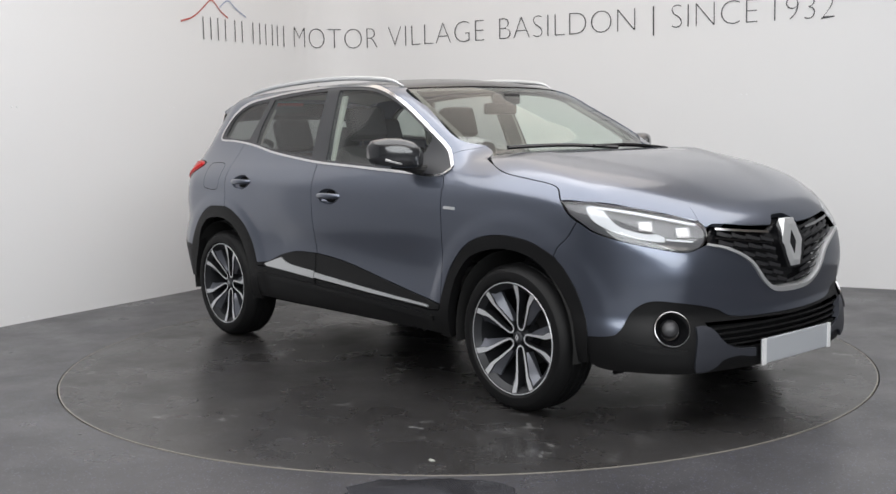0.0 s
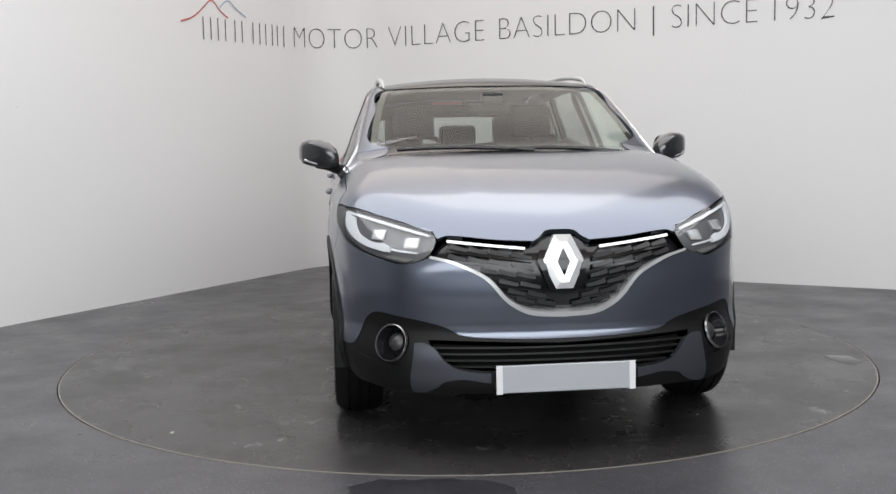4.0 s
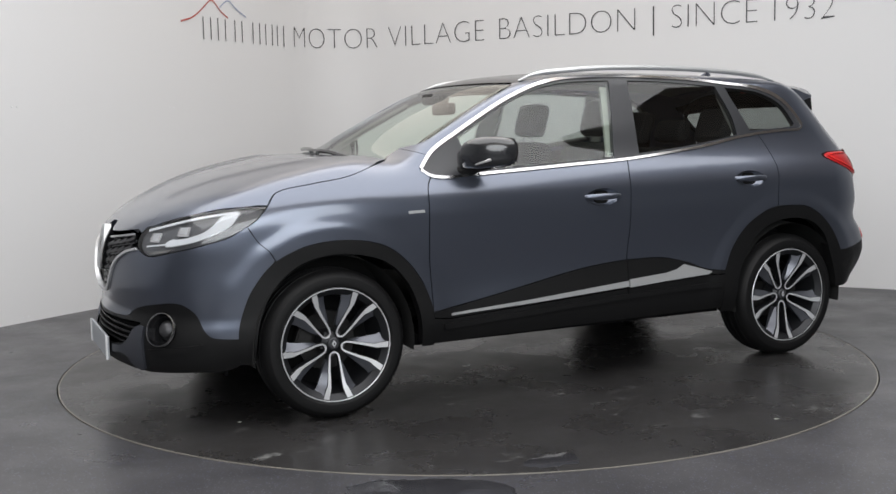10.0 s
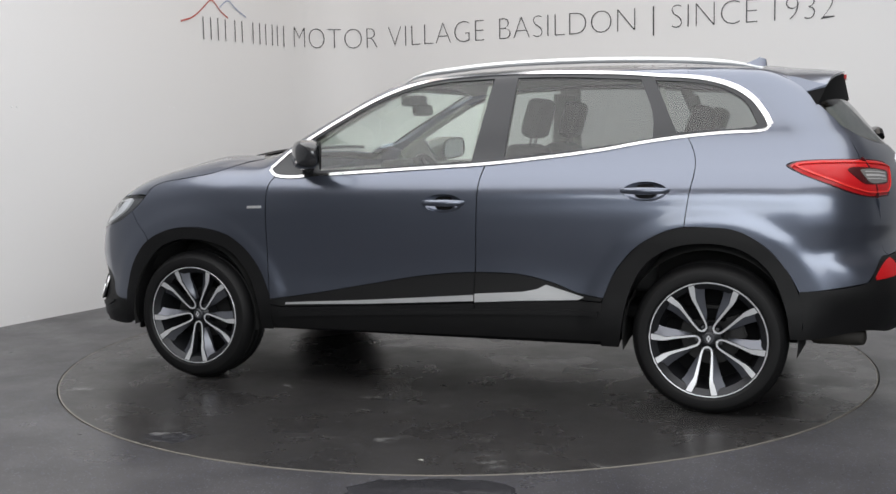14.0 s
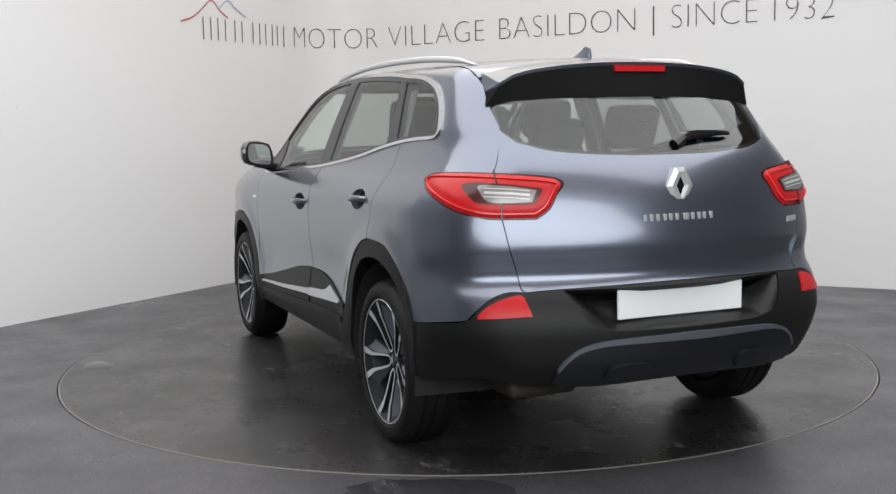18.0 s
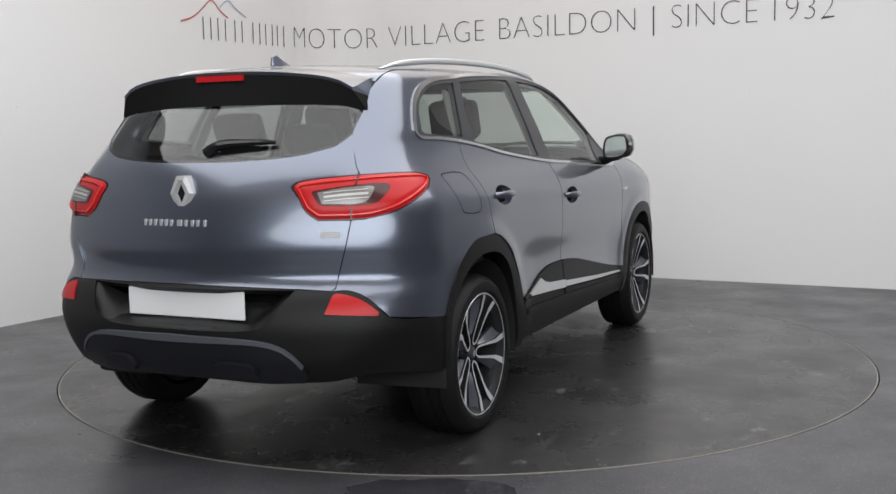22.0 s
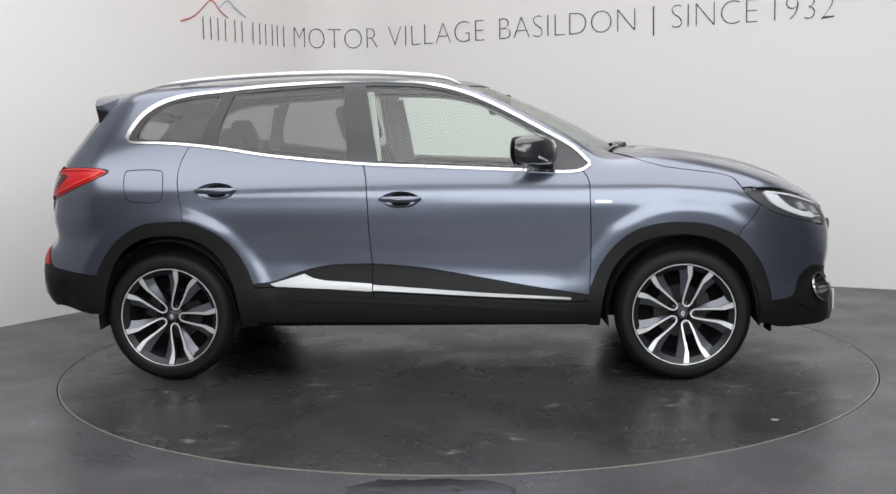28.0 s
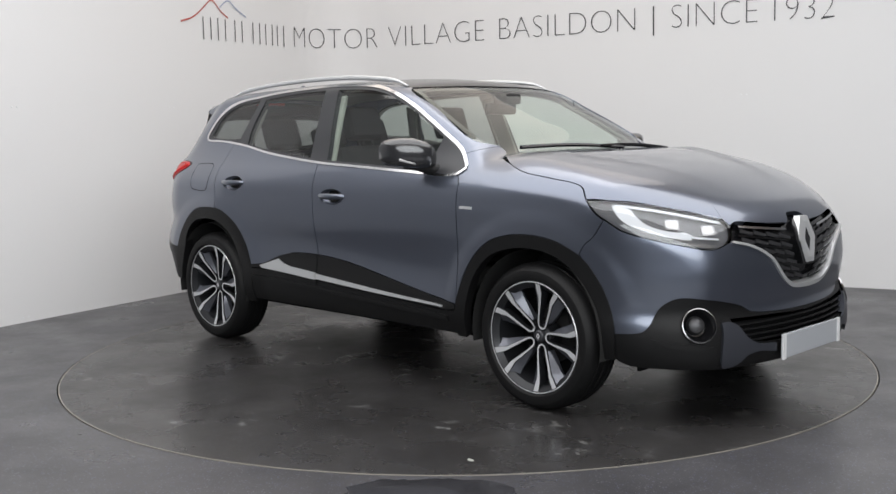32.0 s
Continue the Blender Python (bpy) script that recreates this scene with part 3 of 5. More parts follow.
def arch_round(cx):
    """A rounded section for the cladding of the arch about that axle."""
    def f(q):
        u = (np.hypot(q[:, 0] - cx, q[:, 1] - 0.338) - 0.440) / 0.045
        return -0.009 * np.clip(u * u, 0, 1.6) * step(q[:, 1], 0.30, 0.50)
    return f


def build_side(s):
    # inner skin that darkens the joints
    panel("inner_skin", car, DARK, "S", [(0.84, 0.30), (0.84, 1.03), (-0.29, 1.09), (-1.2, 1.20), (-1.2, 0.86), (-0.93, 0.66), (-0.84, 0.30)],
          side=s, lift=-0.035, edge=0, gap=0.06)
    # wing
    loop = xz(HOOD_CUT[::-1]) + xz(snap("N", LAMP_F[5:7])) + [(1.700, 0.884),
            (1.655, 0.813), (1.614, 0.775), (1.587, 0.730)] + ARCH_F[-2::-1] + FRONT_GAP[-2::-1] + [(0.865, 1.099), (0.80, 1.162), (0.88, 1.198)]
    panel("front_wing", car, PAINT, "S", loop, side=s, inset=GAP, gap=0.015, sharp=(0, 5, 6, 8, 11, 17, 21, 22, 23, 24))
    # doors, with a shallow bowl behind each handle
    for name, loop, hx, hz, sharp in (
            ("front_door", FRONT_GAP[:1] + DLO_LOW[-3:-8:-1][1:] + MID_GAP + MOULD[-2::-1] + FRONT_GAP[-2:0:-1], -0.095, 0.935, (0, 5, 8, 13)),
            ("rear_door", [(-0.290, 1.118)] + DLO_LOW[6:2:-1] + REAR_GAP[1:] + ARCH_R[3::-1] + MOULD_R[-2::-1] + MID_GAP[-2:0:-1], -1.048, 0.992, (0, 4, 8, 12, 16))):
        ring = np.linspace(0, 2 * math.pi, 40, False)
        oval = np.stack([hx + 0.100 * np.cos(ring), hz + 0.043 * np.sin(ring)], 1)
        door = panel(name, car, PAINT, "S", loop, side=s, inset=GAP, gap=0.016, sharp=sharp, holes=[oval[::-1]])
        # bowl behind the handle
        v, f = [], []
        for k, deep in ((1.0, 0.0), (0.97, 0.002), (0.90, 0.010), (0.72, 0.022), (0.40, 0.027), (0.0, 0.028)):
            q = onto("S", np.stack([hx + (oval[:, 0] - hx) * k, hz + (oval[:, 1] - hz) * k], 1), s)
            v += [(p[0], p[1] - s * deep, p[2]) for p in q]
        f = [(i * 40 + j, i * 40 + (j + 1) % 40, i * 40 + 40 + (j + 1) % 40, i * 40 + 40 + j) for i in range(5) for j in range(40)]
        part("handle_bowl", bm_of(v, f, 1e-5), door, "painted bowl behind the handle", PAINT, 60)
        at = onto("S", np.array([(hx + d, hz) for d in (-0.103, -0.085, -0.04, 0.0, 0.04, 0.085, 0.103)]), s)
        bow = [-0.006, 0.010, 0.021, 0.024, 0.021, 0.010, -0.006]
        line = [(p[0], p[1] + s * b, p[2] + 0.003) for p, b in zip(at, bow)]
        v, f = tube(spline(line, False, 0.015), 0.012, 12, taper=lambda u: 0.8 + 0.3 * math.sin(math.pi * u))
        part("door_handle", bm_of([(a, b, hz + (c - hz) * 1.2) for a, b, c in v], f), door, "body-coloured pull handle", PAINT)
        # flat dark disc: shade inside the bowl, put in as colour
        hole = onto("S", np.array([(hx + 0.050 * math.cos(w), hz + 0.037 * math.sin(w)) for w in np.linspace(0, 2 * math.pi, 24, False)]), s)
        part("handle_shade", bm_of([(p[0], p[1] - s * 0.019, p[2]) for p in hole], [tuple(range(24))]), door, "flat dark disc for the shade behind the handle", DARK)
    # side frame: windscreen pillar and roof side
    xs = [0.24, 0.1, -0.2, -0.6, -1.0, -1.2]
    top = roof_edge(xs, 0.575)
    loop = [(0.80, 1.162), (0.88, 1.198)] + xz(WS_SIDE[2::-1]) + top + [(-1.2, 1.495)] + DLO_TOP[11:1:-1]
    panel("side_frame", car, PAINT, "S", loop, side=s, gap=0.02, edge=0.02, sharp=(0, 1, 4, 5, 10, 11, 21))
    # rear quarter
    up = [(x, 0.575, z) for x, z in roof_edge([-1.2, -1.4, -1.55, -1.64], 0.575)]
    loop = ([(-1.215, 0.742, 1.232), (-1.384, 0.730, 1.245), (-1.54, 0.717, 1.252), (-1.566, 0.708, 1.273), (-1.543, 0.691, 1.321),
             (-1.482, 0.665, 1.397), (-1.393, 0.647, 1.453), (-1.263, 0.637, 1.489), (-1.2, 0.636, 1.495)] + up
            + [(-1.70, 0.590, 1.440), (-1.756, 0.594, 1.373), (-1.785, 0.594, 1.345)] + GATE_SIDE
            + LAMP_R[3:10] + GATE_LOW + BLACK_R[3:] + ARCH_R3D + REAR_3D)
    panel("rear_quarter", car, PAINT, "R", mir(loop, s), inset=GAP * 0.6, gap=0.015,
          sharp=(0, 8, 9, 12, 13, 18, 19, 22, 25, 26, 29, 33, 35, 39, 40))
    # wheel arch claddings
    for name, outer, inner in (
            ("front_arch_cladding", [(0.846, 0.29)] + ARCH_F[:-1] + [(1.60, 0.722), (1.696, 0.605), (1.746, 0.472), (1.755, 0.40), (1.745, 0.29)],
             [(1.69, 0.29), (1.662, 0.476), (1.586, 0.626), (1.465, 0.717), (1.29, 0.746), (1.097, 0.703), (0.984, 0.598), (0.925, 0.452), (0.905, 0.29)]),
            ("rear_arch_cladding", [(-1.715, 0.362), (-1.710, 0.518)] + ARCH_R[-2::-1] + [(-0.850, 0.29)],
             [(-0.93, 0.29), (-0.973, 0.516), (-1.048, 0.664), (-1.162, 0.744), (-1.313, 0.769), (-1.464, 0.742), (-1.579, 0.650), (-1.647, 0.491), (-1.668, 0.362)])):
        n = len(outer)
        panel(name, car, PLASTIC, "S", outer + inner, side=s, lift=0.009, edge=0.05, gap=0.016, sharp=(0, n - 1, n, len(outer + inner) - 1), bulge=arch_round(1.323 if outer[1][0] > 0 else -1.323))
    # sill, mouldings and bright strips
    panel("sill", car, PLASTIC, "S", [(0.846, 0.30), (0.853, 0.415), (0.76, 0.405), (0.34, 0.428), (-0.247, 0.463), (-0.48, 0.480), (-0.75, 0.492), (-0.858, 0.49), (-0.85, 0.31)],
          side=s, lift=0.004, edge=0.03, gap=0.03)
    panel("door_moulding", car, PLASTIC, "S", MOULD + [(-0.245, 0.468), (0.34, 0.433), (0.76, 0.410), (0.85, 0.420)], side=s, lift=0.008, edge=0.02, inset=0.001, sharp=(0, 5, 6, 9))
    panel("door_moulding", car, PLASTIC, "S", MOULD_R + [(-0.855, 0.495), (-0.75, 0.497), (-0.48, 0.485), (-0.249, 0.468)], side=s, lift=0.008, edge=0.02, inset=0.001, sharp=(0, 4, 5, 8))
    band("bright_strip", car, BRIGHT, "S", STRIP, lambda u: 0.010 + 0.018 * u, 0.015, s, label="satin chrome sill strip")
    panel("bright_strip", car, BRIGHT, "S", [(-0.249, 0.508), (-0.485, 0.525), (-0.552, 0.539), (-0.598, 0.561), (-0.777, 0.511), (-0.751, 0.498), (-0.485, 0.484), (-0.249, 0.469)],
          side=s, lift=0.015, edge=0.012, label="satin chrome sill strip with a blade end")
    band("sill_ridge", car, PLASTIC, "S", [(0.80, 0.372), (0.34, 0.396), (-0.247, 0.424), (-0.62, 0.437), (-0.84, 0.440)], 0.024, 0.016, s, edge=0.02, label="raised black sill ridge")
    # window surround, panes and bright frame
    front = [(0.585, 1.092), (0.640, 1.247), (0.498, 1.326), (0.357, 1.400), (0.216, 1.458), (0.077, 1.495), (-0.064, 1.513), (-0.288, 1.521), (-0.216, 1.131), (0.057, 1.116), (0.335, 1.101)]
    rear = [(-0.405, 1.521), (-0.620, 1.517), (-0.992, 1.492), (-1.055, 1.330), (-1.063, 1.226), (-0.833, 1.192), (-0.620, 1.166), (-0.374, 1.144)]
    quarter = [(-1.057, 1.487), (-1.263, 1.466), (-1.375, 1.432), (-1.460, 1.375), (-1.512, 1.280), (-1.490, 1.266), (-1.165, 1.248)]
    glasses = []
    for pts, sharp in ((front, (0, 1, 7, 8)), (rear, (0, 2, 4, 7)), (quarter, (0, 4, 6))):
        glasses.append(spline(np.array(pts), True, 0.02, sharp))
    frame_loop = spline(np.array(DLO_TOP[:-1] + DLO_LOW[:-1]), True, 0.02, (0, 16))
    p, f, n = sheet("S", frame_loop, glasses, side=s, gap=0.02, lift=0.001, edge=0.03)
    part("window_surround", mesh_of("window_surround", p, f, PILLAR, n), car, "dark grey window pillars")
    p, f, n = sheet("S", shrink(frame_loop, 0.012), glasses, side=s, gap=0.03, lift=-0.022, edge=0)
    part("window_lining", mesh_of("window_lining", p, f, LINING, n), car, "pale grey pillar linings")
    for nm, g, m in (("front_window", glasses[0], GLASS), ("rear_window", glasses[1], PRIVACY), ("quarter_window", glasses[2], PRIVACY)):
        p, f, n = sheet("S", g, side=s, gap=0.04, lift=-0.004, edge=0)
        part(nm, mesh_of(nm, p, f, m, n), car, "lightly green clear pane" if m is GLASS else "dark tinted pane").visible_shadow = False
    top = [(0.862, 1.104)] + DLO_TOP[1:]
    band("window_trim", car, CHROME, "S", top, lambda u: 0.014 + 0.009 * step(u, 0.80, 0.92), 0.006, s, (0,), "satin chrome window frame")
    band("window_trim", car, CHROME, "S", [(x, z - 0.002) for x, z in DLO_LOW], 0.0125, 0.0065, s, (), "satin chrome waist strip")
    # wing badge
    band("wing_badge", car, BRIGHT, "S", [(0.965, 0.912), (0.885, 0.914)], 0.013, 0.004, s, label="small chrome wing badge")
    # joints of the doors across the mouldings
    for x0, x1 in ((-0.247, -0.243),):
        band("moulding_joint", car, DARK, "S", [(x0, 0.607), (x1, 0.425)], 0.006, 0.0095, s)
    if s < 0:
        q = [(-1.545, 1.095), (-1.500, 1.106), (-1.385, 1.106), (-1.340, 1.090), (-1.325, 0.970), (-1.350, 0.940), (-1.490, 0.945), (-1.520, 0.965)]
        loop = spline(np.array(q), True, 0.015, ())
        p, f, n = sheet("S", loop, [shrink(loop, 0.0035)], side=s, gap=0.02, lift=0.0012, edge=0)
        part("fuel_flap_joint", mesh_of("fuel_flap_joint", p, f, DARK, n), car, "dark joint round the fuel flap")
    # roof rail
    pts = [(0.205, 1.522, 0.578), (0.13, 1.552, 0.583), (0.0, 1.570, 0.585), (-0.3, 1.591, 0.582), (-0.7, 1.594, 0.575), (-1.1, 1.581, 0.560), (-1.38, 1.557, 0.543), (-1.52, 1.530, 0.530)]
    v, f = tube(spline([(x, y * s, z) for x, z, y in pts], False, 0.03), 0.014, 10, taper=lambda u: 0.35 + 0.65 * step(min(u, 1 - u), 0.0, 0.12))
    part("roof_rail", bm_of(v, f), car, "satin silver roof rail", SILVER)


def build_top():
    front = [(2.045 - 0.20 * y * y, y) for y in (0.0, 0.12, 0.25, 0.38, 0.47)]
    right = front[1:] + [(p[0], p[1]) for p in LAMP_TOP[1:5]] + [(p[0], p[1]) for p in HOOD_CUT]
    back = [(1.02, 0.60), (1.10, 0.45), (1.15, 0.2)]
    right = right + back
    loop = right + [(1.16, 0.0)] + [(x, -y) for x, y in right[::-1]] + [front[0]]
    k = len(right)

    def ridge(q):
        a = np.abs(q[:, 1])
        line = 0.58 - 0.33 * step(q[:, 0], 1.05, 2.1)
        return 0.012 * bell(a, line, 0.045) * step(q[:, 0], 1.0, 1.3) * step(2.02 - q[:, 0], 0.0, 0.15)
    bonnet = panel("bonnet", car, PAINT, "T", loop, inset=0.0015, gap=0.03, sharp=(3, 8, 13, 2 * k - 13, 2 * k - 8, 2 * k - 3), bulge=ridge)
    top = snap("T", [(x - 0.014, y) for x, y in front])
    nose = [(2.11, 0.0, 0.882), (2.112, 0.056, 0.878), (2.13, 0.084, 0.856), (2.145, 0.110, 0.842), (2.135, 0.250, 0.849), (2.085, 0.440, 0.866), (2.083, 0.482, 0.854), LAMP_TOP[1]]
    loop = nose + [top[-1]] + top[-2:0:-1] + [top[0]]
    loop = loop + [(p[0], -p[1], p[2]) for p in loop[-2:0:-1]]
    panel("bonnet_nose", bonnet, PAINT, "N", loop, gap=0.015, edge=0.025, lift=0.0007, sharp=(3, 6, 7, 8, len(loop) - 8, len(loop) - 7, len(loop) - 6, len(loop) - 3))
    edge = [(0.345, 0.0), (0.325, 0.25), (0.285, 0.45), (0.25, 0.590), (0.50, 0.642), (0.79, 0.684), (0.95, 0.706), (1.02, 0.64), (1.09, 0.44), (1.135, 0.2), (1.145, 0.0)]
    loop = edge + [(x, -y) for x, y in edge[-2:0:-1]]
    p, f, n = sheet("T", spline(np.array(loop), True, 0.03, (3, 6, 14, 17)), gap=0.04, lift=-0.004, edge=0)
    part("windscreen", mesh_of("windscreen", p, f, GLASS, n), car, "clear laminated windscreen").visible_shadow = False
    # black border of the screen, seen from outside
    outer = spline(np.array(loop), True, 0.03, (3, 6, 14, 17))
    inner = shrink(outer, 0.035)
    p, f, n = sheet("T", outer, [inner], gap=0.02, lift=-0.008, edge=0)
    part("screen_border", mesh_of("screen_border", p, f, GLOSS, n), car, "black printed screen border")
    # scuttle under the bonnet's rear edge
    low = [(1.0, 0.70), (1.04, 0.64), (1.11, 0.42), (1.16, 0.2), (1.17, 0.0)]
    up = [(0.93, 0.700), (1.00, 0.62), (1.07, 0.40), (1.11, 0.2), (1.12, 0.0)]
    loop = low + [(x, -y) for x, y in low[-2::-1]] + [(x, -y) for x, y in up] + up[-2::-1]
    panel("scuttle", car, PLASTIC, "T", loop, lift=-0.012, edge=0.03, gap=0.03)
    # roof: glass forward, painted behind
    xs = [(0.24, 0.575), (0.28, 0.45), (0.32, 0.25), (0.34, 0.0)]
    loop = xs + [(x, -y) for x, y in xs[-2::-1]] + [(-0.95, -0.575), (-0.95, 0.575)]
    panel("glass_roof", car, GLOSS, "T", loop, inset=GAP, gap=0.05, sharp=(0, 6, 7, 8), label="dark panoramic glass roof")
    panel("roof", car, PAINT, "T", [(-0.95, 0.575), (-0.95, -0.575), (-1.64, -0.575), (-1.70, -0.3), (-1.72, 0.0), (-1.70, 0.3), (-1.64, 0.575)], inset=GAP, gap=0.04, sharp=(0, 1, 2, 6))
    # aerial fin
    v, f = [], []
    for x, w, z in ((-1.36, 0.004, 1.575), (-1.42, 0.020, 1.59), (-1.47, 0.016, 1.612), (-1.50, 0.010, 1.602), (-1.505, 0.004, 1.575)):
        v += [(x, -w, 1.566), (x, w, 1.566), (x, w * 0.35, z), (x, -w * 0.35, z)]
    for i in range(4):
        for j in range(4):
            f.append((i * 4 + j, i * 4 + (j + 1) % 4, i * 4 + 4 + (j + 1) % 4, i * 4 + 4 + j))
    part("aerial", bm_of(v, f + [(0, 1, 2, 3), (16, 17, 18, 19)]), car, "shark-fin aerial", PAINT)
    # wipers
    for a, b in (((1.12, 0.10, 1.176), (0.985, -0.56, 1.190)), ((1.115, 0.52, 1.160), (1.10, -0.06, 1.186))):
        pts = [tuple(np.array(a) * (1 - u) + np.array(b) * u + np.array((0, 0, 0.012 * math.sin(math.pi * u)))) for u in np.linspace(0, 1, 8)]
        v, f = tube(pts, 0.011, 6)
        part("wiper", bm_of(v, f), car, "black wiper arm", GLOSS)


def build_front():
    panel("inner_skin", car, DARK, "N", mir([(1.9, 0.83, 0.28), (1.9, 0.83, 0.80), (2.0, 0.7, 0.75), (2.05, 0.5, 0.75), (2.05, -0.5, 0.75), (2.0, -0.7, 0.75), (1.9, -0.83, 0.80), (1.9, -0.83, 0.28)], 1),
          lift=-0.075, edge=0, gap=0.06)
    # painted bumper skin
    half = GRILLE_V + LAMP_F[11:6:-1] + SEAM_F + BLACK_F[::-1]
    loop = half + mir(half[-2:0:-1], -1)
    n = len(half)
    hard = [5, 10, 11, 14, 17, 18]
    panel("front_bumper", car, PAINT, "N", loop, inset=0.0012, gap=0.022, sharp=tuple(hard + [len(loop) - i for i in hard]))
    # black lower bumper
    half = BLACK_F + [(1.745, 0.87, 0.31), (1.80, 0.84, 0.265), (1.95, 0.75, 0.255), (2.08, 0.55, 0.250), (2.15, 0.3, 0.250), (2.17, 0.0, 0.250)]
    loop = half[::-1][1:] + mir(half[1:], -1)
    holes = []
    for s in (1, -1):
        c = flat("N", np.array([(2.045, 0.664 * s, 0.444)]))[0]
        holes.append(np.array([c + (0.072 * math.cos(w), 0.074 * math.sin(w)) for w in np.linspace(0, 2 * math.pi, 28, False)]))
    mouth = [(2.2, 0.0, 0.448), (2.17, 0.34, 0.458), (2.12, 0.53, 0.462), (2.14, 0.50, 0.40), (2.16, 0.44, 0.365), (2.19, 0.3, 0.345), (2.2, 0.0, 0.335)]
    mouth_loop = spline(flat("N", np.array(mouth + mir(mouth[-2:0:-1], -1))), True, 0.02, (0, 2, 10))
    lo = spline(flat("N", np.array(loop)), True, 0.02, ())
    p, f, n = sheet("N", lo, holes + [mouth_loop], gap=0.025, lift=-0.003, edge=0.03)
    part("lower_bumper", mesh_of("lower_bumper", p, f, PLASTIC, n), car, "black textured lower bumper")
    p, f, n = sheet("N", mouth_loop, gap=0.05, lift=-0.07, edge=-0.07)
    part("lower_intake", mesh_of("lower_intake", p, f, DARK, n), car, "deep black lower intake")
    for z, w in ((0.435, 0.52), (0.410, 0.50), (0.385, 0.47), (0.360, 0.40)):
        band("intake_slat", car, PLASTIC, "N", [(2.1, w * k, z) for k in (-1, -0.6, 0, 0.6, 1)], 0.008, -0.012, edge=0.04)
    # grille
    half = HOOD_LIP + [(2.100, 0.478, 0.842), (2.107, 0.508, 0.803), (2.105, 0.510, 0.785)] + GRILLE_V[-2::-1]
    loop = half[:-1] + [GRILLE_V[0]] + mir(half[1:-1][::-1], -1)
    n_ = len(loop)
    p, f, n = sheet("N", spline(flat("N", np.array(loop)), True, 0.02, (0, 2, 4, 6, n_ - 2, n_ - 4, n_ - 6)), gap=0.04, lift=-0.03, edge=-0.03)
    part("grille", mesh_of("grille", p, f, GLOSS, n), car, "black grille panel")
    for s in (1, -1):
        band("grille_trim", car, BRIGHT, "N", mir(GRILLE_V, s), lambda u: 0.020 - 0.011 * u, 0.010, label="bright chrome grille edge", edge=0.03)
        band("grille_trim", car, CHROME, "N", mir([(2.15, 0.145, 0.815), (2.13, 0.26, 0.826), (2.09, 0.44, 0.845)], s), 0.009, 0.002, label="thin chrome grille line", edge=0.03)
        for z, a in ((0.782, 0.118), (0.744, 0.114), (0.706, 0.104), (0.668, 0.086), (0.632, 0.066), (0.598, 0.030)):
            b = a + 0.02
            while b < 0.47 and b + 0.034 < np.interp(z + 0.13 * (b - a), EDGE_Z, EDGE_Y):
                b += 0.004
            if b - a < 0.04:
                continue
            band("grille_bar", car, GLOSS, "N", [(2.17, a * s, z - 0.012), (2.15, b * s, z - 0.012 + 0.13 * (b - a))], 0.012, -0.016, edge=0.012)
            k = max(1, round((b - a) / 0.085))
            for i in range(k):
                u, v = a + (b - a) * (i + 0.03) / k, a + (b - a) * (i + 0.94) / k
                band("grille_facet", car, BAR, "N", [(2.17, u * s, z - 0.002 + 0.13 * (u - a)), (2.17, (u + v) / 2 * s, z + 0.001 + 0.13 * ((u + v) / 2 - a)), (2.17, v * s, z + 0.006 + 0.13 * (v - a))],
                     lambda w: 0.012 + 0.006 * w, -0.008, edge=0.014)
    # shield and badge
    shield = [(2.15, 0.0, 0.856), (2.15, 0.048, 0.852), (2.16, 0.080, 0.832), (2.18, 0.101, 0.768), (2.18, 0.055, 0.655), (2.18, 0.0, 0.650)]
    panel("badge_shield", car, GLOSS, "N", shield + mir(shield[-2:0:-1], -1), lift=0.004, edge=0.05, gap=0.03, sharp=(1, 3, 4, 6, 7, 9))
    badge(2.190, 0.763, 0.083, 0.102, 1, "front_badge", 0.18)
    # fog lamps
    for s in (1, -1):
        c = onto("N", flat("N", np.array([(2.045, 0.664 * s, 0.444)])))[0]
        n = slope(c[None])[0]
        turn = Vector(n).to_track_quat("Z", "Y").to_matrix().to_4x4()
        m = Matrix.Translation(Vector(c)) @ turn
        v, f = spin([(0.069, 0.0), (0.0705, 0.007), (0.074, 0.006), (0.077, -0.002), (0.069, -0.01)], "Z", 40, closed=True)
        fog = part("fog_lamp", bm_of([m @ Vector(p) for p in v], f), car, "round fog lamp with a chrome ring", FOG_RING)
        v, f = spin([(0.0, -0.060), (0.040, -0.055), (0.062, -0.022), (0.069, 0.0)], "Z", 32)
        part("bowl", bm_of([m @ Vector(p) for p in v], f, 1e-5), fog, "dark lamp bowl", GLOSS)
        v, f = spin([(0.0, -0.016), (0.020, -0.019), (0.034, -0.030), (0.040, -0.050)], "Z", 24)
        q = m @ Matrix.Translation((0.0, 0.008, 0.0))
        part("reflector", bm_of([q @ Vector(p) for p in v], f, 1e-5), fog, "small bright lamp lens", STEEL)
        # satin wings beside the intake
        wing = [(2.107, 0.583, 0.447), (2.121, 0.549, 0.449), (2.138, 0.506, 0.430), (2.155, 0.460, 0.378), (2.170, 0.402, 0.348), (2.192, 0.289, 0.335), (2.192, 0.289, 0.300),
                (2.186, 0.319, 0.303), (2.173, 0.389, 0.313), (2.153, 0.465, 0.303), (2.143, 0.495, 0.280), (2.125, 0.540, 0.262), (2.106, 0.584, 0.262), (2.102, 0.590, 0.300), (2.105, 0.586, 0.350), (2.110, 0.582, 0.405)]
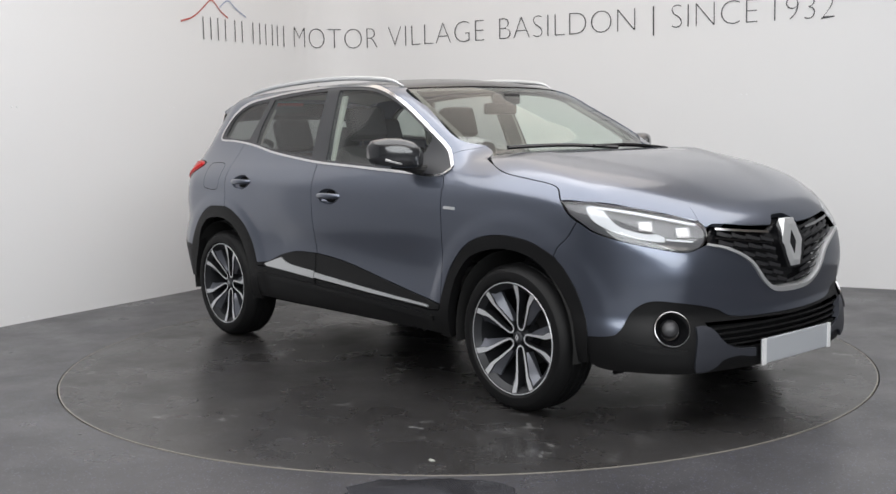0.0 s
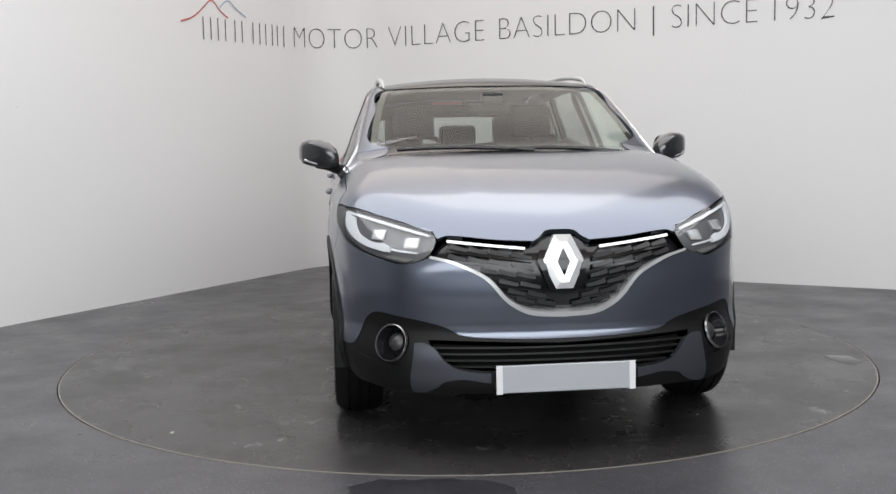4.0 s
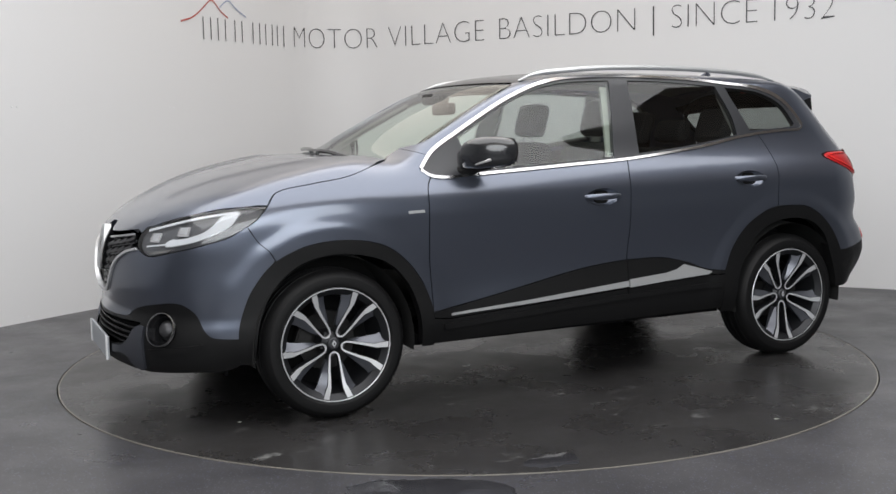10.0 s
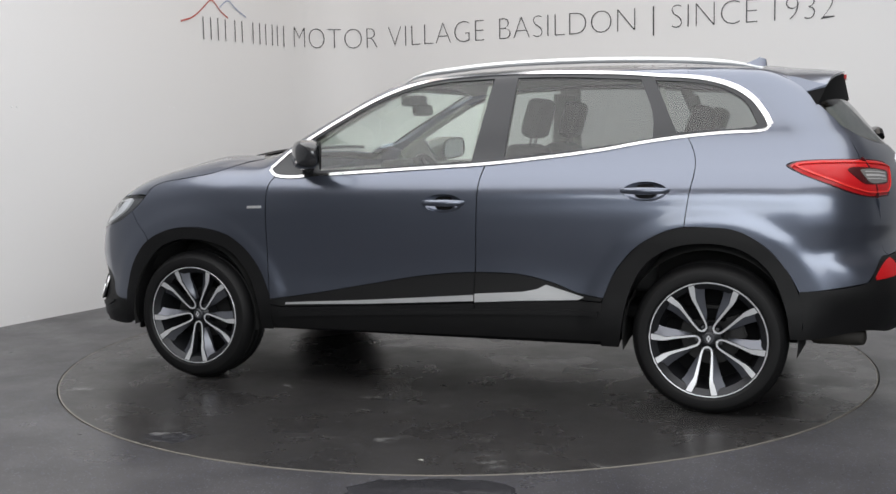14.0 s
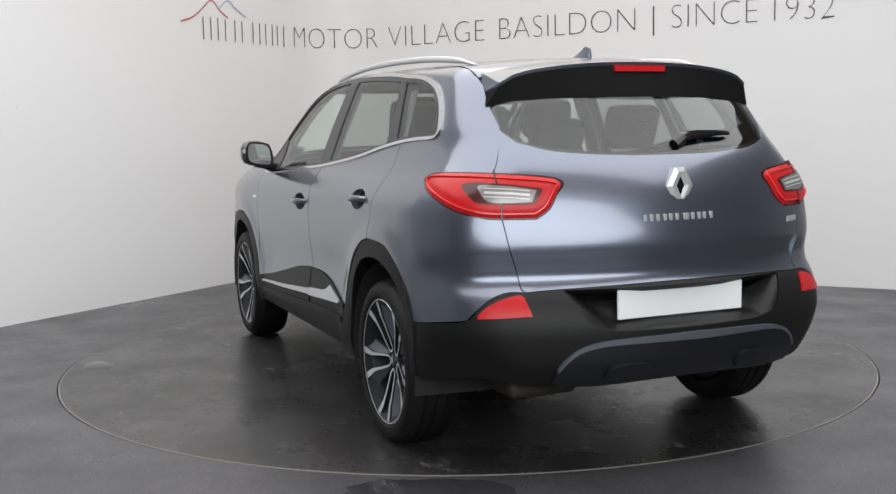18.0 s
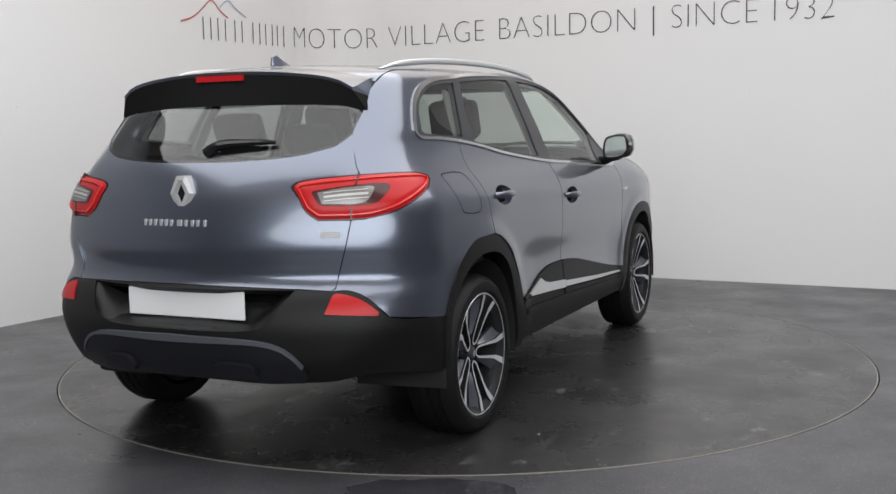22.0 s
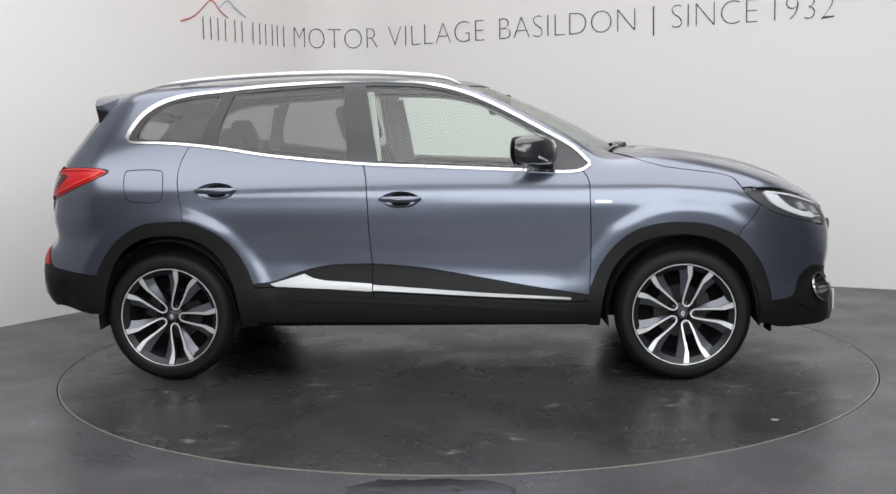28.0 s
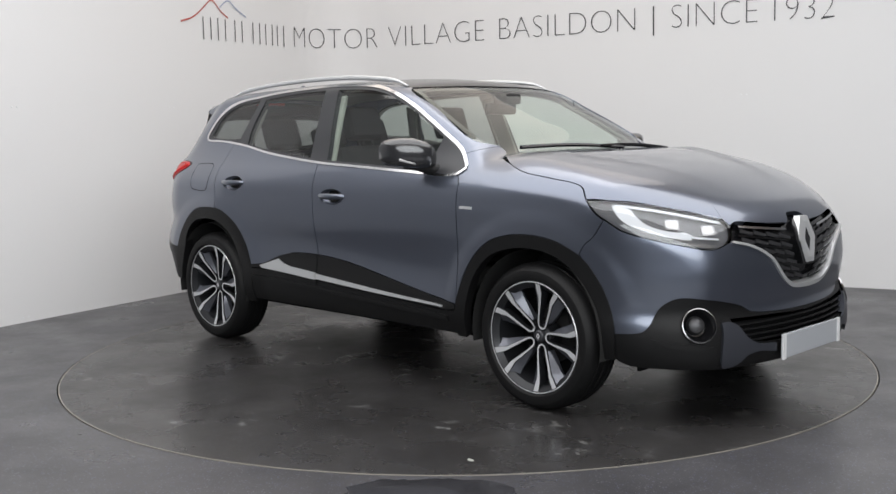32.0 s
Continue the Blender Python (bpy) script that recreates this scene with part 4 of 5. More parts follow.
        band("fog_pocket_lip", car, PLASTIC, "N", mir([(2.085, 0.615, 0.352), (2.03, 0.69, 0.352), (1.96, 0.755, 0.364), (1.90, 0.80, 0.385)], s), lambda u: 0.004 + 0.022 * step(u, 0.0, 0.3) - 0.02 * step(u, 0.6, 1.0), 0.005, label="moulded lip under the fog lamp", edge=0.02)
        panel("bumper_wing", car, SATIN, "N", mir(wing, s), lift=0.009, edge=0.03, gap=0.015, sharp=(0, 5, 6), label="satin grey skid wing")
    # number plate: plain, with white ends
    plate(2.223, 0.315, 1, GREY_PLATE, WHITE_PLATE)


def badge(x, z, w, h, d, name, lean=0.0):
    """A plain bright diamond with an open middle, facing along d."""
    outer = [(0.40 * w, h), (w, 0.0), (0.40 * w, -h), (-0.40 * w, -h), (-w, 0.0), (-0.40 * w, h)]
    mid = [(0.20 * w, 0.76 * h), (0.66 * w, 0.0), (0.20 * w, -0.76 * h), (-0.20 * w, -0.76 * h), (-0.66 * w, 0.0), (-0.20 * w, 0.76 * h)]
    inner = [(0.02 * w, 0.50 * h), (0.30 * w, 0.0), (0.02 * w, -0.50 * h), (-0.02 * w, -0.50 * h), (-0.30 * w, 0.0), (-0.02 * w, 0.50 * h)]
    v = [(x - 0.03 * d, a, z + b) for a, b in outer] + [(x, a, z + b) for a, b in outer] + [(x + 0.006 * d, a, z + b) for a, b in mid] + [(x + 0.003 * d, a, z + b) for a, b in inner]
    v = [(a - lean * (c - z), b, c) for a, b, c in v]
    f = [(r * 6 + i, r * 6 + (i + 1) % 6, r * 6 + 6 + (i + 1) % 6, r * 6 + 6 + i) for r in range(3) for i in range(6)]
    part(name, bm_of(v, f), car, "bright chrome diamond-shaped emblem", BRIGHT, angle=8)
    part("emblem_core", bm_of([(x + 0.001 * d - lean * b * 1.1, a * 1.1, z + b * 1.1) for a, b in inner], [tuple(range(6))]), car, "dark emblem centre", GLOSS)


def plate(x, z, d, mat, ends):
    bm = bmesh.new()
    box(bm, min(x, x - 0.012 * d), max(x, x - 0.012 * d), -0.272, 0.272, z - 0.054, z + 0.054)
    bmesh.ops.bevel(bm, geom=bm.edges[:], offset=0.003, segments=1, affect="EDGES")
    p = part("number_plate", bm, car, "blank number plate", mat)
    if ends is not mat:
        for s in (1, -1):
            bm = bmesh.new()
            box(bm, x - 0.004, x + 0.004, min(0.25 * s, 0.274 * s), max(0.25 * s, 0.274 * s), z - 0.056, z + 0.056)
            part("plate_end", bm, p, "white end of the plate", ends)


def build_head_lamp(s):
    loop = spline(flat("N", np.array(mir(LAMP_F, s))), True, 0.02, (0, 5))
    p, f, n = sheet("N", shrink(loop, 0.003), gap=0.03, lift=-0.020, edge=-0.018)
    lamp = part("head_lamp", mesh_of("head_lamp", p, f, LAMP_IN, n), car, "grey lamp housing")
    p, f, n = sheet("N", shrink(loop, 0.001), gap=0.03, lift=0.001, edge=0)
    part("lens", mesh_of("lens", p, f, LENS, n), lamp, "clear lamp cover").visible_shadow = False
    # light guide: along the top, round the tail and back below
    top = [(2.06, 0.515, 0.868), (1.97, 0.625, 0.899), (1.86, 0.737, 0.930), (1.73, 0.820, 0.950)]
    band("light_guide", lamp, GLOW, "N", mir(top, s), 0.009, -0.006, label="white daytime light strip")
    hook = [(1.712, 0.818, 0.950), (1.762, 0.836, 0.895), (1.840, 0.825, 0.855), (1.930, 0.780, 0.824), (2.005, 0.712, 0.806), (2.032, 0.682, 0.804), (2.028, 0.680, 0.824), (2.006, 0.705, 0.838),
            (1.985, 0.722, 0.836), (1.945, 0.757, 0.844), (1.880, 0.797, 0.868), (1.835, 0.802, 0.898), (1.795, 0.795, 0.932)]
    panel("light_guide", lamp, GLOW, "N", mir(hook, s), lift=-0.006, edge=0.012, gap=0.012, sharp=(0, 4, 5, 6, 7, 8, 12), label="white daytime light hook")
    band("light_guide", lamp, GLOW, "N", mir([(2.03, 0.675, 0.815), (2.062, 0.62, 0.808), (2.088, 0.565, 0.802)], s), 0.006, -0.008, label="thin white light line")
    for y, x, z, w in ((0.580, 2.04, 0.843, 0.026), (0.708, 1.945, 0.872, 0.026)):
        c = flat("N", np.array([(x, y * s, z)]))[0]
        q = [c + d for d in ((-w, 0.018), (-w, -0.016), (w, -0.018), (w, 0.020))]
        p, f, n = sheet("N", np.array(q), gap=0.02, lift=-0.013, edge=0.02)
        part("projector", mesh_of("projector", p, f, BRIGHT, n), lamp, "bright projector unit")
        band("projector_rim", lamp, CLEAR_BAR, "N", [tuple(v) for v in (onto("N", np.array([q[0], q[1], q[2], q[3]])))], 0.008, -0.010, sharp=(1, 2), label="bright rim under the projector")
    amber = [(2.085, 0.585, 0.778), (2.03, 0.675, 0.792), (2.005, 0.705, 0.792), (2.03, 0.69, 0.780), (2.075, 0.61, 0.768)]
    panel("indicator", lamp, AMBER, "N", mir(amber, s), lift=-0.012, edge=0.01, label="clear ribbed indicator")


def build_tail_lamp(s):
    loop = spline(flat("R", np.array(mir(LAMP_R, s))), True, 0.02, (0, 5, 10))
    dome = lambda q: 0.012 * step(nearest(q, loop), 0.0, 0.03)
    p, f, n = sheet("R", shrink(loop, 0.003), gap=0.018, lift=0.001, edge=0.03, bulge=dome)
    lamp = part("tail_lamp", mesh_of("tail_lamp", p, f, RED), car, "glossy red tail lamp")
    p, f, n = sheet("R", loop, [shrink(loop, 0.007)], gap=0.018, lift=0.002, edge=0.02)
    part("lamp_rim", mesh_of("lamp_rim", p, f, SMOKE, n), lamp, "dark red rim of the lamp")
    p, f, n = sheet("R", shrink(loop, 0.016), [shrink(loop, 0.0215)], gap=0.018, lift=0.0125, edge=0.01, bulge=lambda q: 0.004 * step(nearest(q, loop), 0.016, 0.022))
    part("light_pipe", mesh_of("light_pipe", p, f, RED_PIPE, n), lamp, "lighter red line inside the lamp")
    win = [(-1.869, 0.757, 1.070), (-1.885, 0.730, 1.088), (-1.974, 0.629, 1.084), (-2.031, 0.514, 1.068), (-2.038, 0.505, 1.054), (-2.041, 0.540, 1.003), (-2.030, 0.569, 0.998), (-1.951, 0.718, 1.002), (-1.928, 0.744, 1.016)]
    panel("dark_frame", lamp, SMOKE, "R", mir(win, s), lift=0.0150, edge=0.01, gap=0.02, inset=0.009, sharp=(3, 5), label="smoked inner frame")
    grey = [(-1.922, 0.708, 1.066), (-1.93, 0.70, 1.071), (-1.981, 0.628, 1.069), (-2.030, 0.535, 1.053), (-2.033, 0.556, 1.013), (-1.963, 0.690, 1.017)]
    panel("clear_window", lamp, LAMP_GREY, "R", mir(grey, s), lift=0.0165, edge=0.01, gap=0.02, sharp=(3, 4), label="clear grey reversing lens")
    for dz in (0.0, 0.014, -0.014):
        band("clear_bar", lamp, CLEAR_BAR, "R", mir([(-1.945, 0.695, 1.047 + dz), (-1.990, 0.627, 1.044 + dz), (-2.024, 0.558, 1.037 + dz)], s), 0.008 if not dz else 0.003, 0.018, label="clear ribbed lens bar")
    band("lamp_joint", lamp, SMOKE, "R", mir([(-1.937, 0.655, 1.122), (-1.985, 0.655, 1.03), (-2.0, 0.655, 0.950)], s), 0.006, 0.0155, label="dark joint at the tailgate")


def build_rear():
    panel("inner_skin", car, DARK, "R", mir([(-1.75, 0.85, 0.28), (-1.75, 0.80, 1.12), (-1.9, 0.5, 1.14), (-2.0, 0.0, 1.14), (-1.9, -0.5, 1.14), (-1.75, -0.80, 1.12), (-1.75, -0.85, 0.28)], 1),
          lift=-0.16, edge=0, gap=0.06)
    half = GATE_TOP + GATE_SIDE + [LAMP_R[2], LAMP_R[1], LAMP_R[0], LAMP_R[12], LAMP_R[11], LAMP_R[10]] + GATE_LOW + BLACK_R[1::-1]
    loop = half[:-1] + [BLACK_R[0]] + mir(half[1:-1][::-1], -1)
    n = len(loop)

    def crease(q):
        a = np.abs(q[:, 0])
        return 0.010 * bell(q[:, 1], 0.945 - 0.02 * a, 0.03) - 0.012 * bell(q[:, 1], 0.80, 0.05) * step(0.75 - a, 0.0, 0.2) + 0.010 * bell(q[:, 1], 1.135, 0.02) * step(0.55 - a, 0, 0.2)
    tail = panel("tailgate", car, PAINT, "R", loop, inset=0.002, gap=0.022, sharp=(3, 4, 6, 12, 13, 16, n - 3, n - 4, n - 6, n - 12, n - 13, n - 16), bulge=crease)
    # glass and the black band under the spoiler
    half = [(-2.064, 0.0, 1.166), (-2.045, 0.210, 1.169), (-1.985, 0.430, 1.187), (-1.915, 0.550, 1.220), (-1.855, 0.600, 1.270), (-1.785, 0.600, 1.345), (-1.78, 0.565, 1.385), (-1.85, 0.28, 1.408), (-1.868, 0.0, 1.412)]
    g = spline(flat("R", np.array(half + mir(half[-2:0:-1], -1))), True, 0.03, (5, 6, 10, 11))
    p, f, nn = sheet("R", g, gap=0.04, lift=-0.003, edge=0)
    part("rear_screen", mesh_of("rear_screen", p, f, PRIVACY, nn), car, "dark tinted rear screen").visible_shadow = False
    p, f, nn = sheet("R", shrink(g, -0.012), [shrink(g, 0.018)], gap=0.02, lift=-0.007, edge=0)
    part("screen_border", mesh_of("screen_border", p, f, GLOSS, nn), car, "black printed screen border")
    # spoiler: painted blade, black face and side fins
    ys = np.linspace(-0.60, 0.60, 25)
    rows = []
    for y in ys:
        a = abs(y) / 0.60
        zr = onto("T", np.array([(-1.60, min(0.575, abs(y)))]))[0][2] + 0.002
        zt = 1.522 - 0.045 * a ** 2.2 - 0.03 * a ** 12
        xt = -1.868 + 0.075 * a ** 2.5
        zb = 1.388 - 0.03 * a ** 3
        ub = onto("R", np.array([(math.atan2(y, 0.55), zb)]))[0]
        t = 0.93 * y
        rows.append([(-1.56, t, zr), (-1.66, t, zr - 0.010), (xt + 0.03, t, zt + 0.006), (xt, t, zt), (xt + 0.004, t, zt - 0.012), (ub[0] - 0.006, y, zb)])
    v = [q for r in rows for q in r]
    n6 = 6
    top = [(i * n6 + j, i * n6 + j + 1, (i + 1) * n6 + j + 1, (i + 1) * n6 + j) for i in range(24) for j in range(4)]
    face = [(i * n6 + 4, i * n6 + 5, (i + 1) * n6 + 5, (i + 1) * n6 + 4) for i in range(24)]
    sp = part("spoiler", bm_of(v, top), car, "painted roof spoiler", PAINT)
    part("spoiler_face", bm_of(v, face), sp, "black underside of the spoiler", DARK)
    for e in (0, 24):
        m = tuple(np.array(rows[e][5]) * 0.62 + np.array(rows[e][0]) * 0.38)
        part("spoiler_end", bm_of(rows[e][:5] + [m], [(0, 1, 2, 3, 4, 5)]), sp, "painted end of the spoiler", PAINT)
        part("spoiler_fin", bm_of([m, rows[e][4], rows[e][5]], [(0, 1, 2)]), sp, "black end fin", DARK)
    bm = bmesh.new()
    box(bm, -1.876, -1.845, -0.112, 0.112, 1.486, 1.507)
    part("brake_light", bm, car, "slim red high brake light", RED)
    # black bumper, painted-look skid
    half = BLACK_R + [(-1.712, 0.88, 0.42), (-1.715, 0.88, 0.362), (-1.81, 0.86, 0.365), (-2.0, 0.735, 0.380), (-2.09, 0.571, 0.358), (-2.16, 0.373, 0.360), (-2.20, 0.185, 0.372), (-2.21, 0.0, 0.375)]
    loop = half[::-1][1:] + mir(half[1:], -1)
    k = len(half)
    nook = [(-2.104, 0.0, 0.704), (-2.104, 0.470, 0.704), (-2.13, 0.440, 0.662), (-2.13, 0.408, 0.617), (-2.13, 0.368, 0.582), (-2.14, 0.305, 0.563), (-2.15, 0.184, 0.558), (-2.15, 0.0, 0.557)]
    ring = spline(flat("R", np.array(nook + mir(nook[-2:0:-1], -1))), True, 0.015, (1, 13))
    outer = shrink(spline(flat("R", np.array(loop)), True, 0.016, ()), 0.001)
    p, f, nn = sheet("R", outer, [ring], gap=0.02, edge=0.03)
    part("rear_bumper", mesh_of("rear_bumper", p, f, PLASTIC, nn), car, "black textured rear bumper")
    p, f, nn = sheet("R", ring, gap=0.014, lift=-0.006, edge=-0.006, bulge=lambda q: -0.085 * step(np.minimum(0.45 * (0.378 + 0.84 * (q[:, 1] - 0.582) - np.abs(q[:, 0])), q[:, 1] - 0.557), 0.0, 0.05))
    part("plate_recess", mesh_of("plate_recess", p, f, PLASTIC), car, "black hollow behind the number plate")
    skid = [(-2.243, 0.0, 0.528), (-2.219, 0.279, 0.524), (-2.196, 0.384, 0.515), (-2.178, 0.448, 0.495), (-2.161, 0.493, 0.460), (-2.145, 0.517, 0.427), (-2.129, 0.532, 0.390), (-2.12, 0.510, 0.368), (-2.16, 0.373, 0.364), (-2.203, 0.185, 0.375), (-2.20, 0.0, 0.380)]
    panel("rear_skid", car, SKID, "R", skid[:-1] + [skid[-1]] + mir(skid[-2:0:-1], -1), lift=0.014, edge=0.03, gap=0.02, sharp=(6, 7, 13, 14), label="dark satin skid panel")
    for s in (1, -1):
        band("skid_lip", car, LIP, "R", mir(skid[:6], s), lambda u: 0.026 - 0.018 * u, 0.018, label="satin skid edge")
        rec = [(-2.188, 0.356, 0.400), (-2.199, 0.345, 0.432), (-2.206, 0.324, 0.444), (-2.226, 0.221, 0.450), (-2.227, 0.197, 0.439), (-2.218, 0.186, 0.402)]
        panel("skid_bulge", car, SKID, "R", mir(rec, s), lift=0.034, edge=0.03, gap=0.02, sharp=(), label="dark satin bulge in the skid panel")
        ref = [(-2.002, 0.757, 0.621), (-2.018, 0.722, 0.653), (-2.032, 0.675, 0.676), (-2.054, 0.612, 0.690), (-2.062, 0.602, 0.682), (-2.10, 0.588, 0.620), (-2.006, 0.757, 0.609)]
        panel("reflector", car, RED, "R", mir(ref, s), lift=0.005, edge=0.02, gap=0.02, sharp=(0, 5, 6), label="red corner reflector")
    plate(-2.150, 0.640, -1, WHITE_PLATE, WHITE_PLATE)
    badge(-2.135, 1.058, 0.056, 0.066, -1, "rear_badge")
    # model lettering as plain bright bars, two short strokes for each character
    for a, b in ((0.168, 0.132), (0.117, 0.077), (0.064, 0.027), (0.004, -0.016), (-0.030, -0.070), (-0.083, -0.125)):
        for c, d in ((a, a - 0.011), (b + 0.011, b)):
            x = onto("R", flat("R", np.array([(-2.1, (c + d) / 2, 0.948)])))[0][0] - 0.010
            bm = bmesh.new()
            box(bm, x - 0.003, x + 0.012, d, c, 0.936, 0.960)
            part("letter_bar", bm, tail, "bright raised bar", BRIGHT)
    bm = bmesh.new()
    q = onto("R", flat("R", np.array([(-2.0, -0.56, 0.905)])))[0]
    box(bm, -0.003, 0.006, -0.036, 0.036, -0.011, 0.011, Matrix.Translation(Vector(q)) @ Matrix.Rotation(math.atan2(slope(q[None])[0][1], slope(q[None])[0][0]), 4, "Z"))
    part("small_badge", bm, tail, "small chrome badge", BRIGHT)
    # rear wiper
    pts = [(-2.035, -0.045, 1.205), (-2.03, -0.10, 1.235), (-2.0, -0.28, 1.245), (-1.985, -0.33, 1.242)]
    v, f = tube(spline(pts, False, 0.02), 0.012, 8, taper=lambda u: 1.9 - 1.3 * u)
    part("rear_wiper", bm_of(v, f), car, "black rear wiper", GLOSS)


for s in (1, -1):
    build_side(s)
    build_head_lamp(s)
    build_tail_lamp(s)
build_top()
build_front()
build_rear()
# ---- wheels, mirrors, underside, cabin ----
def build_wheel(x, s):
    """One wheel, its outer face at side s; everything in the car's space."""
    phase = radians((-90 if x > 0 else -84) if s > 0 else (-2 if x > 0 else -5))
    def at(verts):
        return [(x + a, s * ((0.790 if x > 0 else 0.784) + b), 0.338 + c) for a, b, c in verts]
    # rim: barrel with lips
    prof = [(0.205, -0.10), (0.215, 0.0), (0.225, 0.07), (0.243, 0.088), (0.250, 0.094), (0.257, 0.092), (0.258, 0.080), (0.240, 0.070), (0.232, 0.0), (0.235, -0.10)]
    v, f = spin([(r, h) for r, h in prof], "Y", 72, closed=True)
    wheel = part("wheel", bm_of(at(v), f), car, "alloy wheel with five bright twin spokes", BARREL)
    v, f = spin([(0.2515, 0.0955), (0.2545, 0.0965), (0.2572, 0.0935)], "Y", 72)
    part("rim_edge", bm_of(at(v), f), wheel, "thin machined rim edge", ALLOY_FACE)
    # tyre with grooves and shoulder blocks
    prof = [(0.252, -0.105), (0.290, -0.112), (0.322, -0.106), (0.335, -0.085), (0.338, -0.055), (0.331, -0.052), (0.331, -0.046), (0.338, -0.043), (0.338, -0.012), (0.331, -0.009),
            (0.331, -0.002), (0.338, 0.001), (0.338, 0.035), (0.331, 0.038), (0.331, 0.045), (0.338, 0.048), (0.333, 0.070), (0.321, 0.090), (0.305, 0.101), (0.285, 0.105), (0.268, 0.102), (0.256, 0.092)]
    v, f = spin(prof, "Y", 160)
    m = len(prof)
    v = [(a * (0.990 if (i // m) % 2 and (i % m) in (2, 3, 16, 17) else 1), b, c * (0.990 if (i // m) % 2 and (i % m) in (2, 3, 16, 17) else 1)) for i, (a, b, c) in enumerate(v)]
    part("tyre", bm_of(at(v), f), wheel, "black low-profile tyre", RUBBER, 25)
    # dish behind the spokes, brake disc, hub
    v, f = spin([(0.0, -0.055), (0.06, -0.055), (0.135, -0.050), (0.137, -0.068), (0.0, -0.07)], "Y", 48)
    part("brake_disc", bm_of(at(v), f, 1e-5), wheel, "dark worn brake disc", DISC)
    v, f = spin([(0.0, -0.085), (0.215, -0.085)], "Y", 48)
    part("backing", bm_of(at(v), f, 1e-5), wheel, "dark backing behind the disc", DARK)
    bm = bmesh.new()
    box(bm, -0.055, 0.055, -0.05, -0.005, 0.085, 0.155)
    bmesh.ops.transform(bm, matrix=Matrix.Rotation(radians(70 if x > 0 else -70), 4, "Y"), verts=bm.verts)
    bmesh.ops.bevel(bm, geom=bm.edges[:], offset=0.008, segments=2, affect="EDGES")
    for q in bm.verts:
        q.co = at([q.co])[0]
    part("brake_caliper", bm, wheel, "grey brake caliper", DISC)
    v, f = spin([(0.0, 0.046), (0.030, 0.044), (0.036, 0.040), (0.052, 0.030), (0.058, 0.015), (0.060, -0.04)], "Y", 40)
    part("hub", bm_of(at(v), f, 1e-5), wheel, "dark painted hub", BARREL)
    v, f = spin([(0.0, 0.057), (0.022, 0.056), (0.027, 0.052), (0.029, 0.044)], "Y", 28)
    cap = part("centre_cap", bm_of(at(v), f, 1e-5), wheel, "round dark grey centre cap", CAP_GREY)
    mark = [(0.0, 0.017), (0.011, 0.0), (0.0, -0.017), (-0.011, 0.0)]
    part("cap_emblem", bm_of(at([(a, 0.0585, c) for a, c in mark]) + at([(a * 0.4, 0.0592, c * 0.4) for a, c in mark]),
                             [(i, (i + 1) % 4, 4 + (i + 1) % 4, 4 + i) for i in range(4)]), cap, "small bright diamond mark", ALLOY_FACE)
    for k in range(5):
        w = 2 * math.pi * k / 5 + phase
        v, f = spin([(0.0, 0.034), (0.008, 0.034), (0.0095, 0.018)], "Y", 6, (0.054 * math.cos(w), 0, 0.054 * math.sin(w)))
        part("wheel_nut", bm_of(at(v), f, 1e-5), wheel, mat=STEEL)
    # five twin spokes, each a narrow bright band from the rim round the wheel nut and back, with broad grey flanks outside the pair
    arm = [(0.2510, 0.0600, 0.0285, 0.0925), (0.236, 0.0540, 0.0280, 0.090), (0.203, 0.0412, 0.0250, 0.0815), (0.190, 0.0362, 0.0200, 0.079), (0.176, 0.0338, 0.0165, 0.0755),
           (0.145, 0.0308, 0.0140, 0.068), (0.105, 0.0272, 0.0118, 0.061), (0.075, 0.0240, 0.0108, 0.055), (0.057, 0.0208, 0.0102, 0.052), (0.047, 0.0155, 0.0100, 0.050), (0.0415, 0.0078, 0.0098, 0.049)]
    path = arm + [(0.0400, 0.0, 0.013, 0.049)] + [(r, -t, w, h) for r, t, w, h in arm[::-1]]
    mids = np.array([(r, t) for r, t, w, h in path])
    way = np.gradient(mids, axis=0)
    way = way / np.linalg.norm(way, axis=1)[:, None]
    n = len(path)
    for k in range(5):
        w0 = 2 * math.pi * k / 5 + phase
        ca, sa = math.cos(w0), math.sin(w0)

        def put(r, t, h):
            return (r * ca - t * sa, h, r * sa + t * ca)
        v, face = [], []
        for (r, t, w, h), (dr, dt) in zip(path, way):
            nr, nt = -dt, dr
            e = w / 2
            deep = 0.030 + 0.02 * step(r, 0.08, 0.2)
            v += [put(r + nr * e, t + nt * e, h), put(r - nr * e, t - nt * e, h), put(r - nr * e, t - nt * e, h - deep), put(r + nr * (e - 0.002), t + nt * (e - 0.002), h - deep)]
            e -= 0.0010
            face += [put(r + nr * e, t + nt * e, h + 0.0015), put(r - nr * e, t - nt * e, h + 0.0015)]
        f = [(i * 4 + j, i * 4 + (j + 1) % 4, i * 4 + 4 + (j + 1) % 4, i * 4 + 4 + j) for i in range(n - 1) for j in range(4)]
        part("spoke", bm_of(at(v), f), wheel, "dark painted twin spoke", BARREL)
        part("spoke_face", bm_of(at(face), [(2 * i, 2 * i + 1, 2 * i + 3, 2 * i + 2) for i in range(n - 1)]), wheel, "bright machined spoke face", ALLOY_FACE)
